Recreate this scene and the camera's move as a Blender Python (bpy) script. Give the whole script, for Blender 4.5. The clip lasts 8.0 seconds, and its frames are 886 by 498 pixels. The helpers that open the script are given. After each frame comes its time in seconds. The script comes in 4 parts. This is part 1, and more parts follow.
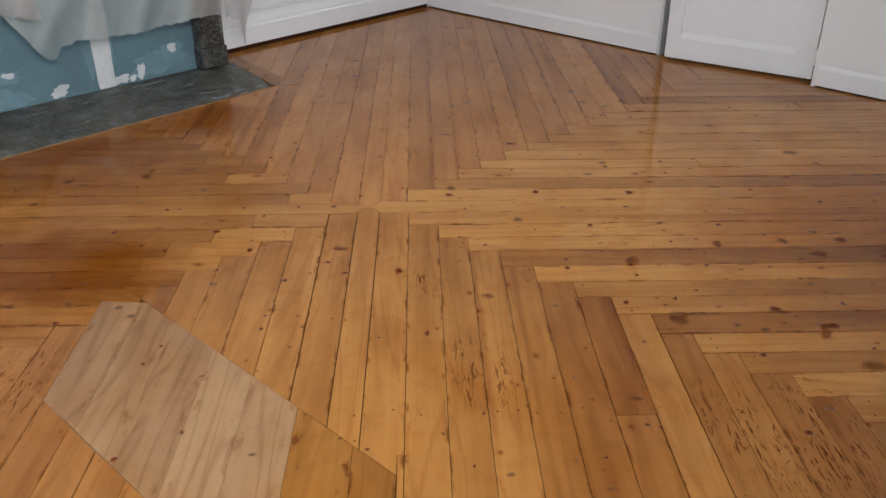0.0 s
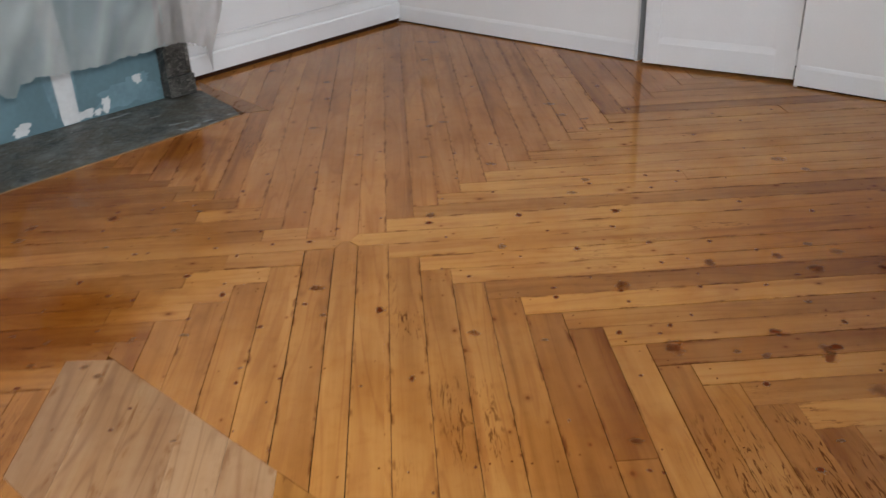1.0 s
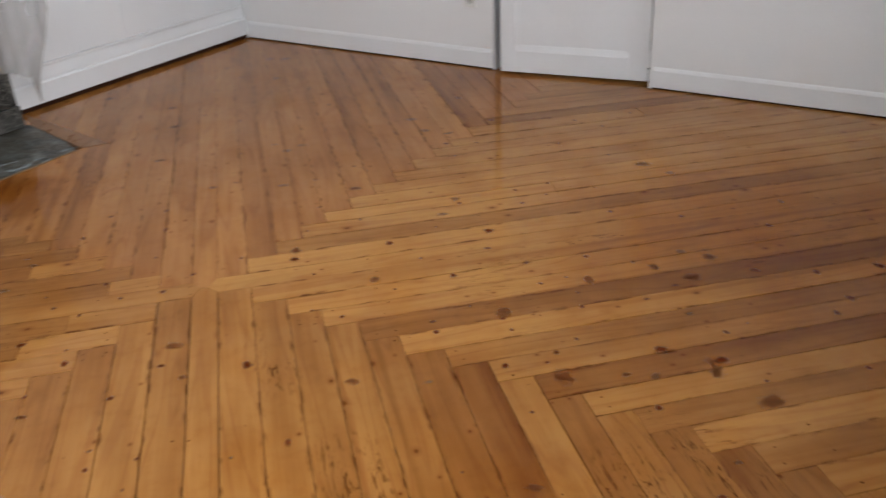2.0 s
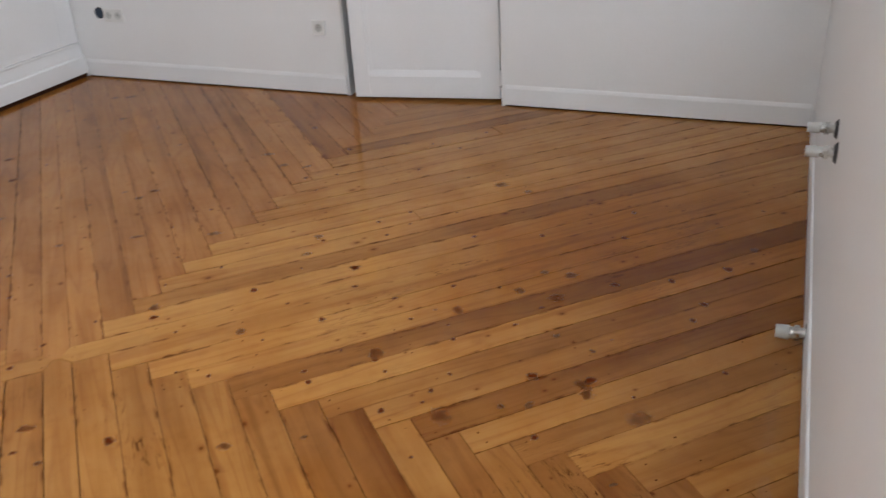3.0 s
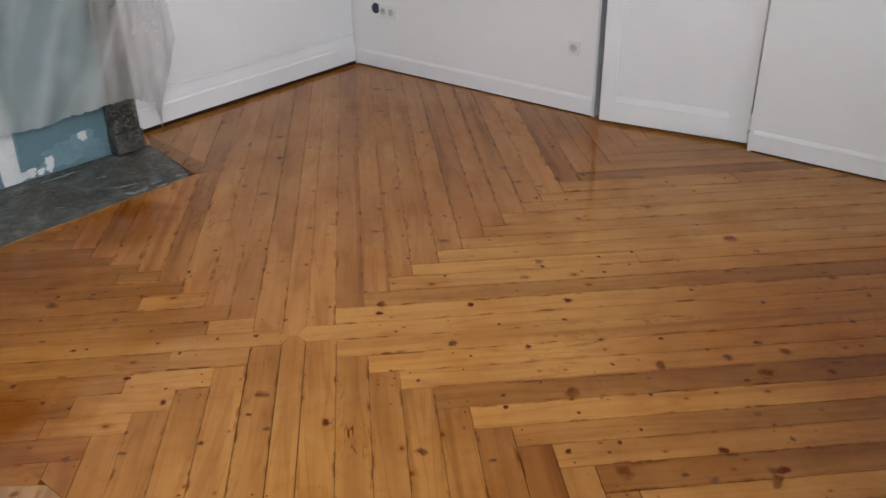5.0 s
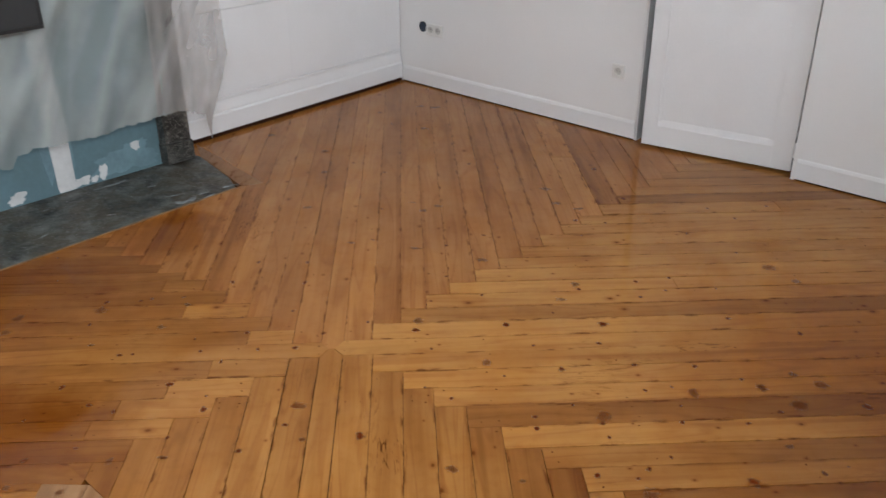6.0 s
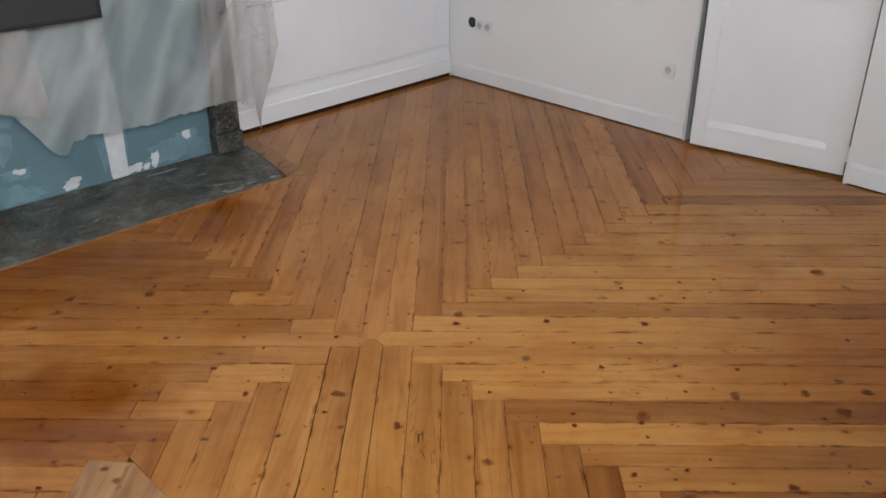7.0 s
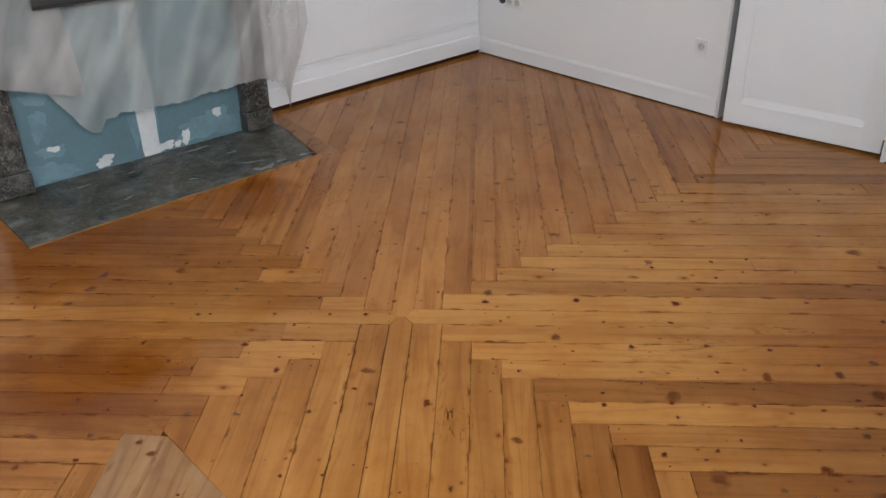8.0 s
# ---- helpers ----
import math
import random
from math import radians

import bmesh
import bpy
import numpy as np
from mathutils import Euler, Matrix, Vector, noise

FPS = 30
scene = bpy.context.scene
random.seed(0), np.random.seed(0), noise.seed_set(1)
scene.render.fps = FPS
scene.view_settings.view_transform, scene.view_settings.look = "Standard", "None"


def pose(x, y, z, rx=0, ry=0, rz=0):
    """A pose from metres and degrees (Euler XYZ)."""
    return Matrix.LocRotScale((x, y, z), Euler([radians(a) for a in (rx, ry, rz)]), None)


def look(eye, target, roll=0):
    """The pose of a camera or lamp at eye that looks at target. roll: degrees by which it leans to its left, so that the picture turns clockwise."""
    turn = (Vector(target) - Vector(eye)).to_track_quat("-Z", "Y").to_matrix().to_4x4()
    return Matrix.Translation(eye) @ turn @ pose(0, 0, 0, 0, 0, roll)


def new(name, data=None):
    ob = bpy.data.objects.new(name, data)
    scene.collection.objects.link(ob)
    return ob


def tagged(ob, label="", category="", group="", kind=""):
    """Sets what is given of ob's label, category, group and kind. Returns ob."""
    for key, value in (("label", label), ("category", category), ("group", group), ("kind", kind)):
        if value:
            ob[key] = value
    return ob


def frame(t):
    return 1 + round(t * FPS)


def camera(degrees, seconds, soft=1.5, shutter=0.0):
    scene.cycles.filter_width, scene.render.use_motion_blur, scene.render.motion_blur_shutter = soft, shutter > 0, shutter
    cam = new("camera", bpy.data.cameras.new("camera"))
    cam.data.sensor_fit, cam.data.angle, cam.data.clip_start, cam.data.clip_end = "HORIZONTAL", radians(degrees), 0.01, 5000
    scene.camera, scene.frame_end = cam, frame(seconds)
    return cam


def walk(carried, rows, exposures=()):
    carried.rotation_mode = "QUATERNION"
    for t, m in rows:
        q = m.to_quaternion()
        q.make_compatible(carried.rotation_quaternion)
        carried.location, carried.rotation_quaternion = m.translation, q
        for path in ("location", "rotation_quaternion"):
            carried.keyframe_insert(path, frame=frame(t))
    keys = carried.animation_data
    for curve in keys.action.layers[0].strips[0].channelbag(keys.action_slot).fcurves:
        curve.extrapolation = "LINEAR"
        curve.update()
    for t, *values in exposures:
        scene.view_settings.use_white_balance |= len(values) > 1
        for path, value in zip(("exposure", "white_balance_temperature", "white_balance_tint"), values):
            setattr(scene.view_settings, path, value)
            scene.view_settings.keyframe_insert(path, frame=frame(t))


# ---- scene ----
cam = camera(55.5, 8.0, soft=1.4, shutter=0.7)
PATH = [
    (0, (0.191, -2.797, 1.292), (0.242, -1.026, 0.364), 0.1),
    (0.5, (0.205, -2.751, 1.308), (0.258, -0.977, 0.386), -1.2),
    (1, (0.216, -2.648, 1.315), (0.298, -0.873, 0.397), -2.4),
    (1.5, (0.229, -2.531, 1.316), (0.432, -0.765, 0.398), -2.9),
    (2, (0.243, -2.46, 1.319), (0.627, -0.726, 0.399), -2.5),
    (2.2, (0.249, -2.457, 1.348), (0.692, -0.741, 0.421), -2.8),
    (3.3, (0.311, -2.4, 1.4), (1.001, -0.758, 0.489), -3.4),
    (3.5, (0.307, -2.396, 1.417), (0.933, -0.721, 0.521), -2.9),
    (4, (0.298, -2.426, 1.464), (0.802, -0.7, 0.588), -0.7),
    (4.5, (0.282, -2.441, 1.519), (0.547, -0.673, 0.622), -2.2),
    (4.7, (0.282, -2.447, 1.549), (0.495, -0.686, 0.623), -1.7),
    (5.8, (0.283, -2.483, 1.618), (0.383, -0.701, 0.715), -0.2),
    (6, (0.285, -2.49, 1.625), (0.362, -0.703, 0.731), -0.3),
    (6.5, (0.289, -2.509, 1.636), (0.296, -0.714, 0.754), -0.4),
    (7, (0.286, -2.504, 1.619), (0.261, -0.718, 0.719), -0.1),
    (7.5, (0.279, -2.506, 1.617), (0.227, -0.74, 0.68), -0.3),
    (8, (0.277, -2.5, 1.618), (0.188, -0.74, 0.672), -0.8),
]
walk(cam, [(t, look(eye, target, roll)) for t, eye, target, roll in PATH])

R2 = math.sqrt(2)

# ---- light ----
world = bpy.data.worlds.new("overcast_sky")
scene.world = world
world.use_nodes = True
sky = world.node_tree.nodes.new("ShaderNodeTexSky")
sky.sky_type, sky.sun_disc, sky.sun_elevation, sky.sun_rotation = "NISHITA", False, radians(40), radians(130)
backing = world.node_tree.nodes["Background"]
backing.inputs["Strength"].default_value = 0.08
world.node_tree.links.new(sky.outputs[0], backing.inputs[0])


def sn(s, n, z=0.0):
    """A place by its way along the window wall (s), across the room (n) and up."""
    return Vector(((s + n) / R2, (s - n) / R2, z))


def unseen_window_light(s, n, z, width, height, watts, tint):
    data = bpy.data.lights.new("unseen_window_daylight", "AREA")
    data.shape, data.size, data.size_y, data.energy, data.color = "RECTANGLE", width, height, watts, tint
    ob = new("unseen_window_daylight", data)
    eye = sn(s, n, z)
    ob.matrix_world = look(eye, eye + sn(-1, -1) - sn(-1, 0))
    return ob


# Both windows are unseen; this one is added to spread daylight along the room.
unseen_window_light(1.55, 2.43, 1.66, 1.30, 1.36, 15, (0.80, 0.91, 1.0))
# Set high in its opening, so that the near floor isn't lit too strongly.
unseen_window_light(-1.575, 2.40, 2.42, 1.50, 0.60, 117, (0.90, 0.945, 0.985))

# ---- materials ----


class Nodes:
    """A material's node tree, written as short calls."""

    def __init__(self, name):
        self.mat = bpy.data.materials.new(name)
        self.mat.use_nodes = True
        self.t = self.mat.node_tree
        self.bsdf = self.t.nodes["Principled BSDF"]
        self.out = self.t.nodes["Material Output"]

    def add(self, kind, **sets):
        node = self.t.nodes.new(kind)
        for k, v in sets.items():
            setattr(node, k, v)
        return node

    def put(self, socket, value):
        if isinstance(value, bpy.types.NodeSocket):
            self.t.links.new(value, socket)
        elif value is not None:
            socket.default_value = value

    def math(self, op, a, b=None, c=None, clamp=False):
        node = self.add("ShaderNodeMath", operation=op, use_clamp=clamp)
        for s, v in zip(node.inputs, (a, b, c)):
            self.put(s, v)
        return node.outputs[0]

    def vmath(self, op, a, b):
        node = self.add("ShaderNodeVectorMath", operation=op)
        self.put(node.inputs[0], a)
        self.put(node.inputs[1], b)
        return node.outputs[0]

    def noise(self, vec, scale, detail=3.0, rough=0.55, distortion=0.0):
        node = self.add("ShaderNodeTexNoise")
        self.put(node.inputs["Vector"], vec)
        for k, v in (("Scale", scale), ("Detail", detail), ("Roughness", rough), ("Distortion", distortion)):
            node.inputs[k].default_value = v
        return node.outputs[0]

    def ramp(self, value, low, high, to0=0.0, to1=1.0, smooth=True):
        node = self.add("ShaderNodeMapRange", interpolation_type="SMOOTHSTEP" if smooth else "LINEAR")
        for s, v in zip(node.inputs, (value, low, high, to0, to1)):
            self.put(s, v)
        return node.outputs[0]

    def mix(self, fac, a, b, blend="MIX"):
        node = self.add("ShaderNodeMix", data_type="RGBA", blend_type=blend)
        self.put(node.inputs[0], fac)
        for s, v in ((node.inputs[6], a), (node.inputs[7], b)):
            self.put(s, (*v, 1.0) if isinstance(v, tuple) and len(v) == 3 else v)
        return node.outputs[2]

    def bump(self, height, strength, distance):
        node = self.add("ShaderNodeBump")
        node.inputs["Strength"].default_value = strength
        node.inputs["Distance"].default_value = distance
        self.put(node.inputs["Height"], height)
        self.put(self.bsdf.inputs["Normal"], node.outputs[0])

    def set(self, **values):
        names = {"color": "Base Color", "rough": "Roughness", "metal": "Metallic", "alpha": "Alpha", "coat": "Coat Weight",
                 "coat_rough": "Coat Roughness", "spec": "Specular IOR Level", "ior": "IOR"}
        for k, v in values.items():
            self.put(self.bsdf.inputs[names[k]], (*v, 1.0) if isinstance(v, tuple) and len(v) == 3 else v)
        return self

    def place(self):
        return self.add("ShaderNodeNewGeometry").outputs["Position"]

    def local(self):
        return self.add("ShaderNodeTexCoord").outputs["Object"]


def wood(name, warm, pale, red=(0.26, 0.075, 0.018), gloss=0.07, marks=1.0, stained_and_dimmed=True, figure=0.20):
    """Varnished pine: streaky grain along the local x, growth lines, knots, worm marks, old stains and a painted
    dimming to the east.
    """
    n = Nodes(name)
    info = n.add("ShaderNodeObjectInfo")
    rnd, tint = info.outputs["Random"], info.outputs["Color"]
    split = n.add("ShaderNodeSeparateColor")
    n.put(split.inputs[0], tint)
    tone, rosy = split.outputs[0], split.outputs[1]
    shift = n.add("ShaderNodeCombineXYZ")
    n.put(shift.inputs[0], n.math("MULTIPLY", rnd, 61.0))
    n.put(shift.inputs[1], n.math("MULTIPLY", rnd, 37.3))
    base = n.vmath("ADD", n.local(), shift.outputs[0])
    tone = n.math("ADD", tone, n.math("MULTIPLY", n.math("SUBTRACT", n.noise(n.vmath("MULTIPLY", base, (1.5, 8.0, 1.0)), 1.0, 2.0), 0.5), 0.75), clamp=True)
    streak = n.noise(n.vmath("MULTIPLY", base, (1.6, 42.0, 1.0)), 1.0, 4.0, 0.6, 0.25)
    fine = n.noise(n.vmath("MULTIPLY", base, (9.0, 240.0, 1.0)), 1.0, 2.0, 0.6)
    field = n.noise(n.vmath("MULTIPLY", base, (0.9, 9.0, 1.0)), 1.0, 1.5, 0.45, 0.4)
    rings = n.math("PINGPONG", n.math("MULTIPLY", field, 13.0), 1.0)
    cloud = n.noise(n.vmath("MULTIPLY", base, (2.2, 6.0, 1.0)), 1.0, 2.0)
    # grain
    col = n.mix(n.ramp(streak, 0.30, 0.74, 0.34, 0.64), pale, warm)
    col = n.mix(n.math("MULTIPLY", n.ramp(rings, 0.62, 1.0), figure), col, red)
    col = n.mix(n.math("MULTIPLY", n.ramp(cloud, 0.56, 0.82), 0.22), col, red)
    col = n.mix(n.math("MULTIPLY", n.ramp(fine, 0.5, 0.78), 0.13), col, red)
    # each board's own depth of colour
    band = n.noise(n.vmath("MULTIPLY", base, (0.22, 13.0, 1.0)), 1.0, 1.0)
    col = n.mix(n.math("MULTIPLY", n.ramp(band, 0.61, 0.70), 0.36), col, (0.50, 0.34, 0.24), "MULTIPLY")
    col = n.mix(1.0, col, n.mix(tone, (0.44, 0.31, 0.235), (1.25, 1.40, 1.78)), "MULTIPLY")
    # the varnish has yellowed unevenly
    col = n.mix(n.ramp(n.noise(n.place(), 2.3, 3.0, 0.55), 0.42, 0.66), col, n.mix(1.0, col, (0.92, 0.84, 0.70), "MULTIPLY"))
    # mottling, and dirt broken along the board's edges
    col = n.mix(n.math("MULTIPLY", n.ramp(n.noise(n.place(), 21.0, 4.0, 0.6), 0.45, 0.75), 0.20), col, (0.62, 0.46, 0.32), "MULTIPLY")
    col = n.mix(rosy, col, n.mix(1.0, col, (1.06, 0.92, 1.02), "MULTIPLY"))
    parts = n.add("ShaderNodeSeparateXYZ")
    n.put(parts.inputs[0], n.local())
    edge_side = n.ramp(n.math("ABSOLUTE", parts.outputs[1]), 0.0385, 0.0495)
    grime = n.math("MULTIPLY", edge_side, n.ramp(n.noise(n.vmath("MULTIPLY", base, (11.0, 30.0, 1.0)), 1.0, 3.0, 0.6), 0.50, 0.66))
    col = n.mix(n.math("MULTIPLY", grime, 0.78 * marks), col, (0.085, 0.020, 0.005))
    # small knots and nail holes, few to a board
    spots = 0.0
    for step, least, largest, share in (((5.5, 7.5, 1.0), 0.02, 0.07, 0.90), ((12.0, 15.0, 1.0), 0.03, 0.065, 0.94)):
        vor = n.add("ShaderNodeTexVoronoi", voronoi_dimensions="2D", feature="F1")
        n.put(vor.inputs["Vector"], n.vmath("MULTIPLY", base, step))
        vor.inputs["Scale"].default_value = 1.0
        pick = n.add("ShaderNodeSeparateColor")
        n.put(pick.inputs[0], vor.outputs["Color"])
        size = n.math("MULTIPLY_ADD", pick.outputs[1], largest - least, least)
        body = n.math("MULTIPLY", n.ramp(vor.outputs["Distance"], n.math("MULTIPLY", size, 0.3), n.math("MULTIPLY", size, 1.4), 1.0, 0.0),
                      n.math("GREATER_THAN", pick.outputs[0], share))
        spots = n.math("MAXIMUM", spots, body)
        halo = n.math("MULTIPLY", n.ramp(vor.outputs["Distance"], size, n.math("MULTIPLY", size, 3.2), 1.0, 0.0), n.math("GREATER_THAN", pick.outputs[0], share))
        col = n.mix(n.math("MULTIPLY", halo, 0.34 * marks), col, red)
        col = n.mix(n.math("MULTIPLY", body, 0.85 * marks), col, (0.11, 0.028, 0.004))
    # worm channels and splinters, in some places only
    worn = n.math("MULTIPLY", n.ramp(n.noise(n.place(), 1.6, 2.0), 0.56, 0.70), 0.5)
    for x, y, rx, ry in ((1.05, -1.25, 0.26, 0.30), (0.33, -1.03, 0.11, 0.24), (0.21, -0.55, 0.06, 0.12), (-0.85, -1.15, 0.14, 0.35), (1.28, -0.05, 0.14, 0.05), (-0.45, 1.15, 0.15, 0.3)):
        far = n.add("ShaderNodeVectorMath", operation="LENGTH")
        n.put(far.inputs[0], n.vmath("MULTIPLY", n.vmath("SUBTRACT", n.place(), (x, y, 0.0)), (1 / rx, 1 / ry, 0.0)))
        worn = n.math("MAXIMUM", worn, n.ramp(far.outputs["Value"], 0.4, 1.2, 1.0, 0.0))
    chan = n.noise(n.vmath("MULTIPLY", base, (9.0, 62.0, 1.0)), 1.0, 3.5, 0.62, 2.2)
    bunch = n.ramp(n.noise(n.vmath("MULTIPLY", base, (2.2, 9.0, 1.0)), 1.0, 2.0), 0.40, 0.55)
    cut = n.math("MULTIPLY", n.math("MULTIPLY", n.ramp(chan, 0.555, 0.625), worn), bunch)
    col = n.mix(n.math("MULTIPLY", cut, 0.9 * marks), col, (0.075, 0.019, 0.003))
    if stained_and_dimmed:
        # Three old stains; the broad fourth oval puts weaker light eastward into the colour.
        for x, y, rx, ry, amount in ((-1.0, -0.42, 0.55, 0.32, 0.9), (-0.80, 1.0, 0.26, 0.34, 0.85), (-1.3, 0.40, 0.62, 0.42, 0.62), (1.95, -0.15, 1.15, 1.0, 0.95)):
            off = n.vmath("MULTIPLY", n.vmath("SUBTRACT", n.place(), (x, y, 0.0)), (1 / rx, 1 / ry, 0.0))
            far = n.add("ShaderNodeVectorMath", operation="LENGTH")
            n.put(far.inputs[0], off)
            edge = n.math("ADD", far.outputs["Value"], n.math("MULTIPLY", n.math("SUBTRACT", n.noise(n.place(), 5.0, 4.0), 0.5), 1.1 if rx < 0.9 else 0.3))
            col = n.mix(n.math("MULTIPLY", n.ramp(edge, 0.35 if rx < 0.9 else 0.1, 1.05, 1.0, 0.0), amount), col, (0.60, 0.42, 0.13), "MULTIPLY")
    patchy = n.noise(n.place(), 3.0, 3.0)
    n.set(color=col, rough=n.ramp(n.math("ADD", n.math("MULTIPLY", patchy, 0.6), n.math("MULTIPLY", streak, 0.4)), 0.3, 0.75, gloss, gloss + 0.075),
          spec=n.math("MULTIPLY", 0.165, n.math("SUBTRACT", 1.0, n.math("MULTIPLY", n.math("MAXIMUM", n.math("MAXIMUM", cut, spots), grime), 0.92), clamp=True)))
    relief = n.math("SUBTRACT", n.math("MULTIPLY", streak, 0.22), n.math("ADD", n.math("MULTIPLY", cut, 1.2), n.math("MULTIPLY", body, 0.3)))
    n.bump(n.math("ADD", relief, n.math("MULTIPLY", n.noise(base, 9.0, 2.0), 0.8)), 0.3, 0.0007)
    return n.mat


def plain(name, color, rough=0.5, metal=0.0, grain=60.0, depth=0.0006, vary=0.08, blotch=2.0, spec=0.5):
    """Paint, plaster, plastic or metal with faint blotches and a fine relief."""
    n = Nodes(name)
    big, small = n.noise(n.place(), blotch, 4.0), n.noise(n.place(), grain, 3.0)
    dark = tuple(c * (1 - 2 * vary) for c in color)
    n.set(color=n.mix(n.ramp(n.math("ADD", n.math("MULTIPLY", big, 0.7), n.math("MULTIPLY", small, 0.3)), 0.3, 0.7), dark, color), metal=metal,
          rough=n.ramp(big, 0.3, 0.7, rough, min(1.0, rough + 0.12)), spec=spec)
    if depth:
        n.bump(n.math("ADD", small, n.math("MULTIPLY", n.noise(n.place(), grain / 8, 2.0), 1.5)), 0.4, depth)
    return n.mat


def stone(name, dark, mid, light, amount, scale, rough, veins=0.7, earth=0.0):
    """Mottled dark marble with pale veins and worn patches."""
    n = Nodes(name)
    warped = n.vmath("ADD", n.place(), n.vmath("MULTIPLY", n.add("ShaderNodeTexNoise").outputs[1], (0.12, 0.12, 0.12)))
    big, small = n.noise(n.place(), scale, 5.0, 0.65, 0.8), n.noise(n.place(), scale * 6, 4.0, 0.7)
    vein = n.math("ABSOLUTE", n.math("SUBTRACT", n.noise(warped, scale * 1.6, 5.0, 0.6, 1.5), 0.5))
    col = n.mix(n.ramp(big, 0.35, 0.68), dark, mid)
    col = n.mix(n.math("MULTIPLY", n.ramp(vein, 0.0, 0.02, 1.0, 0.0), amount * veins), col, light)
    col = n.mix(n.math("MULTIPLY", n.ramp(n.math("ADD", n.math("MULTIPLY", big, 0.5), n.math("MULTIPLY", small, 0.5)), 0.56, 0.68), amount), col, light)
    if earth:
        col = n.mix(n.math("MULTIPLY", n.ramp(n.noise(n.place(), scale * 1.3, 6.0, 0.72, 0.6), 0.44, 0.58), earth), col, (0.066, 0.054, 0.036))
        col = n.mix(n.math("MULTIPLY", n.ramp(n.noise(n.place(), scale * 9, 3.0, 0.6), 0.62, 0.70), 0.6), col, light)
    n.set(color=col, rough=n.ramp(small, 0.3, 0.7, rough, rough + 0.25))
    n.bump(small, 0.4, 0.002)
    return n.mat


def film_sheet(name, color, alpha):
    """Thin milky masking film: partly see-through, with a soft sheen."""
    n = Nodes(name)
    cloud = n.noise(n.place(), 5.0, 3.0)
    see = n.add("ShaderNodeBsdfTransparent")
    milk = n.add("ShaderNodeBsdfTranslucent")
    n.put(milk.inputs[0], (*color, 1.0))
    n.set(color=color, rough=0.24)
    both, whole = n.add("ShaderNodeMixShader"), n.add("ShaderNodeMixShader")
    n.put(both.inputs[0], 0.25)
    n.put(both.inputs[1], n.bsdf.outputs[0])
    n.put(both.inputs[2], milk.outputs[0])
    n.put(whole.inputs[1], see.outputs[0])
    n.put(whole.inputs[2], both.outputs[0])
    n.put(n.out.inputs[0], whole.outputs[0])
    turn = n.add("ShaderNodeMapping", vector_type="TEXTURE")
    n.put(turn.inputs["Vector"], n.local())
    turn.inputs["Rotation"].default_value = (0.0, radians(27), 0.0)
    turn.inputs["Scale"].default_value = (0.19, 1.0, 0.9)
    crease = n.noise(turn.outputs[0], 1.0, 1.5, 0.4, 0.8)
    n.bump(crease, 0.75, 0.06)
    n.put(whole.inputs[0], n.ramp(n.math("ADD", n.math("MULTIPLY", crease, 0.8), n.math("MULTIPLY", cloud, 0.2)), 0.36, 0.66, alpha - 0.22, alpha + 0.18))
    return n.mat


PINE = wood("varnished_pine", (0.296, 0.119, 0.0195), (0.412, 0.194, 0.041), red=(0.17, 0.040, 0.008), gloss=0.045)
NEW_PINE = wood("bare_new_pine", (0.268, 0.130, 0.044), (0.355, 0.206, 0.092), red=(0.14, 0.055, 0.018), gloss=0.30, marks=0.3, stained_and_dimmed=False, figure=0.34)
BORDER_PINE = wood("hearth_border_pine", (0.33, 0.160, 0.050), (0.42, 0.215, 0.078), gloss=0.28, marks=0.4, stained_and_dimmed=False)
WOOD_FILLER = plain("ochre_wood_filler", (0.27, 0.14, 0.05), 0.5, grain=120, vary=0.25, blotch=14)
NAIL = plain("rusty_nail_hole", (0.125, 0.032, 0.004), 0.3, grain=300, vary=0.3, blotch=90, spec=0.0)


def knot_wood(name, heart, ink, rim):
    """A knot: a dark heart that pales to brown at its rim, with faint rings."""
    n = Nodes(name)
    mid_off = n.vmath("SUBTRACT", n.add("ShaderNodeTexCoord").outputs["Generated"], (0.5, 0.5, 0.5))
    far = n.add("ShaderNodeVectorMath", operation="LENGTH")
    n.put(far.inputs[0], n.vmath("MULTIPLY", mid_off, (2.0, 2.0, 0.0)))
    blur = n.math("ADD", far.outputs["Value"], n.math("MULTIPLY", n.math("SUBTRACT", n.noise(n.place(), 52.0, 4.0), 0.5), 1.9))
    n.set(color=n.mix(n.ramp(blur, 0.15, 0.62), ink, rim), rough=0.3, spec=0.0)
    # the rim runs out into the board's own wood
    see, whole = n.add("ShaderNodeBsdfTransparent"), n.add("ShaderNodeMixShader")
    n.put(whole.inputs[0], n.ramp(blur, 0.30, 0.92, heart, 0.0))
    n.put(whole.inputs[1], see.outputs[0])
    n.put(whole.inputs[2], n.bsdf.outputs[0])
    n.put(n.out.inputs[0], whole.outputs[0])
    return n.mat


KNOT, PALE_KNOT = knot_wood("knot_wood", 0.92, (0.095, 0.019, 0.007), (0.22, 0.058, 0.014)), knot_wood("pale_knot_wood", 0.56, (0.135, 0.030, 0.010), (0.26, 0.080, 0.020))
SUBFLOOR = plain("dark_subfloor", (0.042, 0.015, 0.006), 0.9, spec=0.1)
WALL = plain("white_wall_paint", (0.845, 0.85, 0.855), 0.55, grain=90, depth=0.0008, vary=0.02, blotch=1.2)
TRIM = plain("white_satin_paint", (0.84, 0.85, 0.865), 0.32, grain=70, depth=0.0004, vary=0.02, blotch=3.0)
CEILING = plain("white_ceiling_paint", (0.8, 0.79, 0.78), 0.8, vary=0.02)
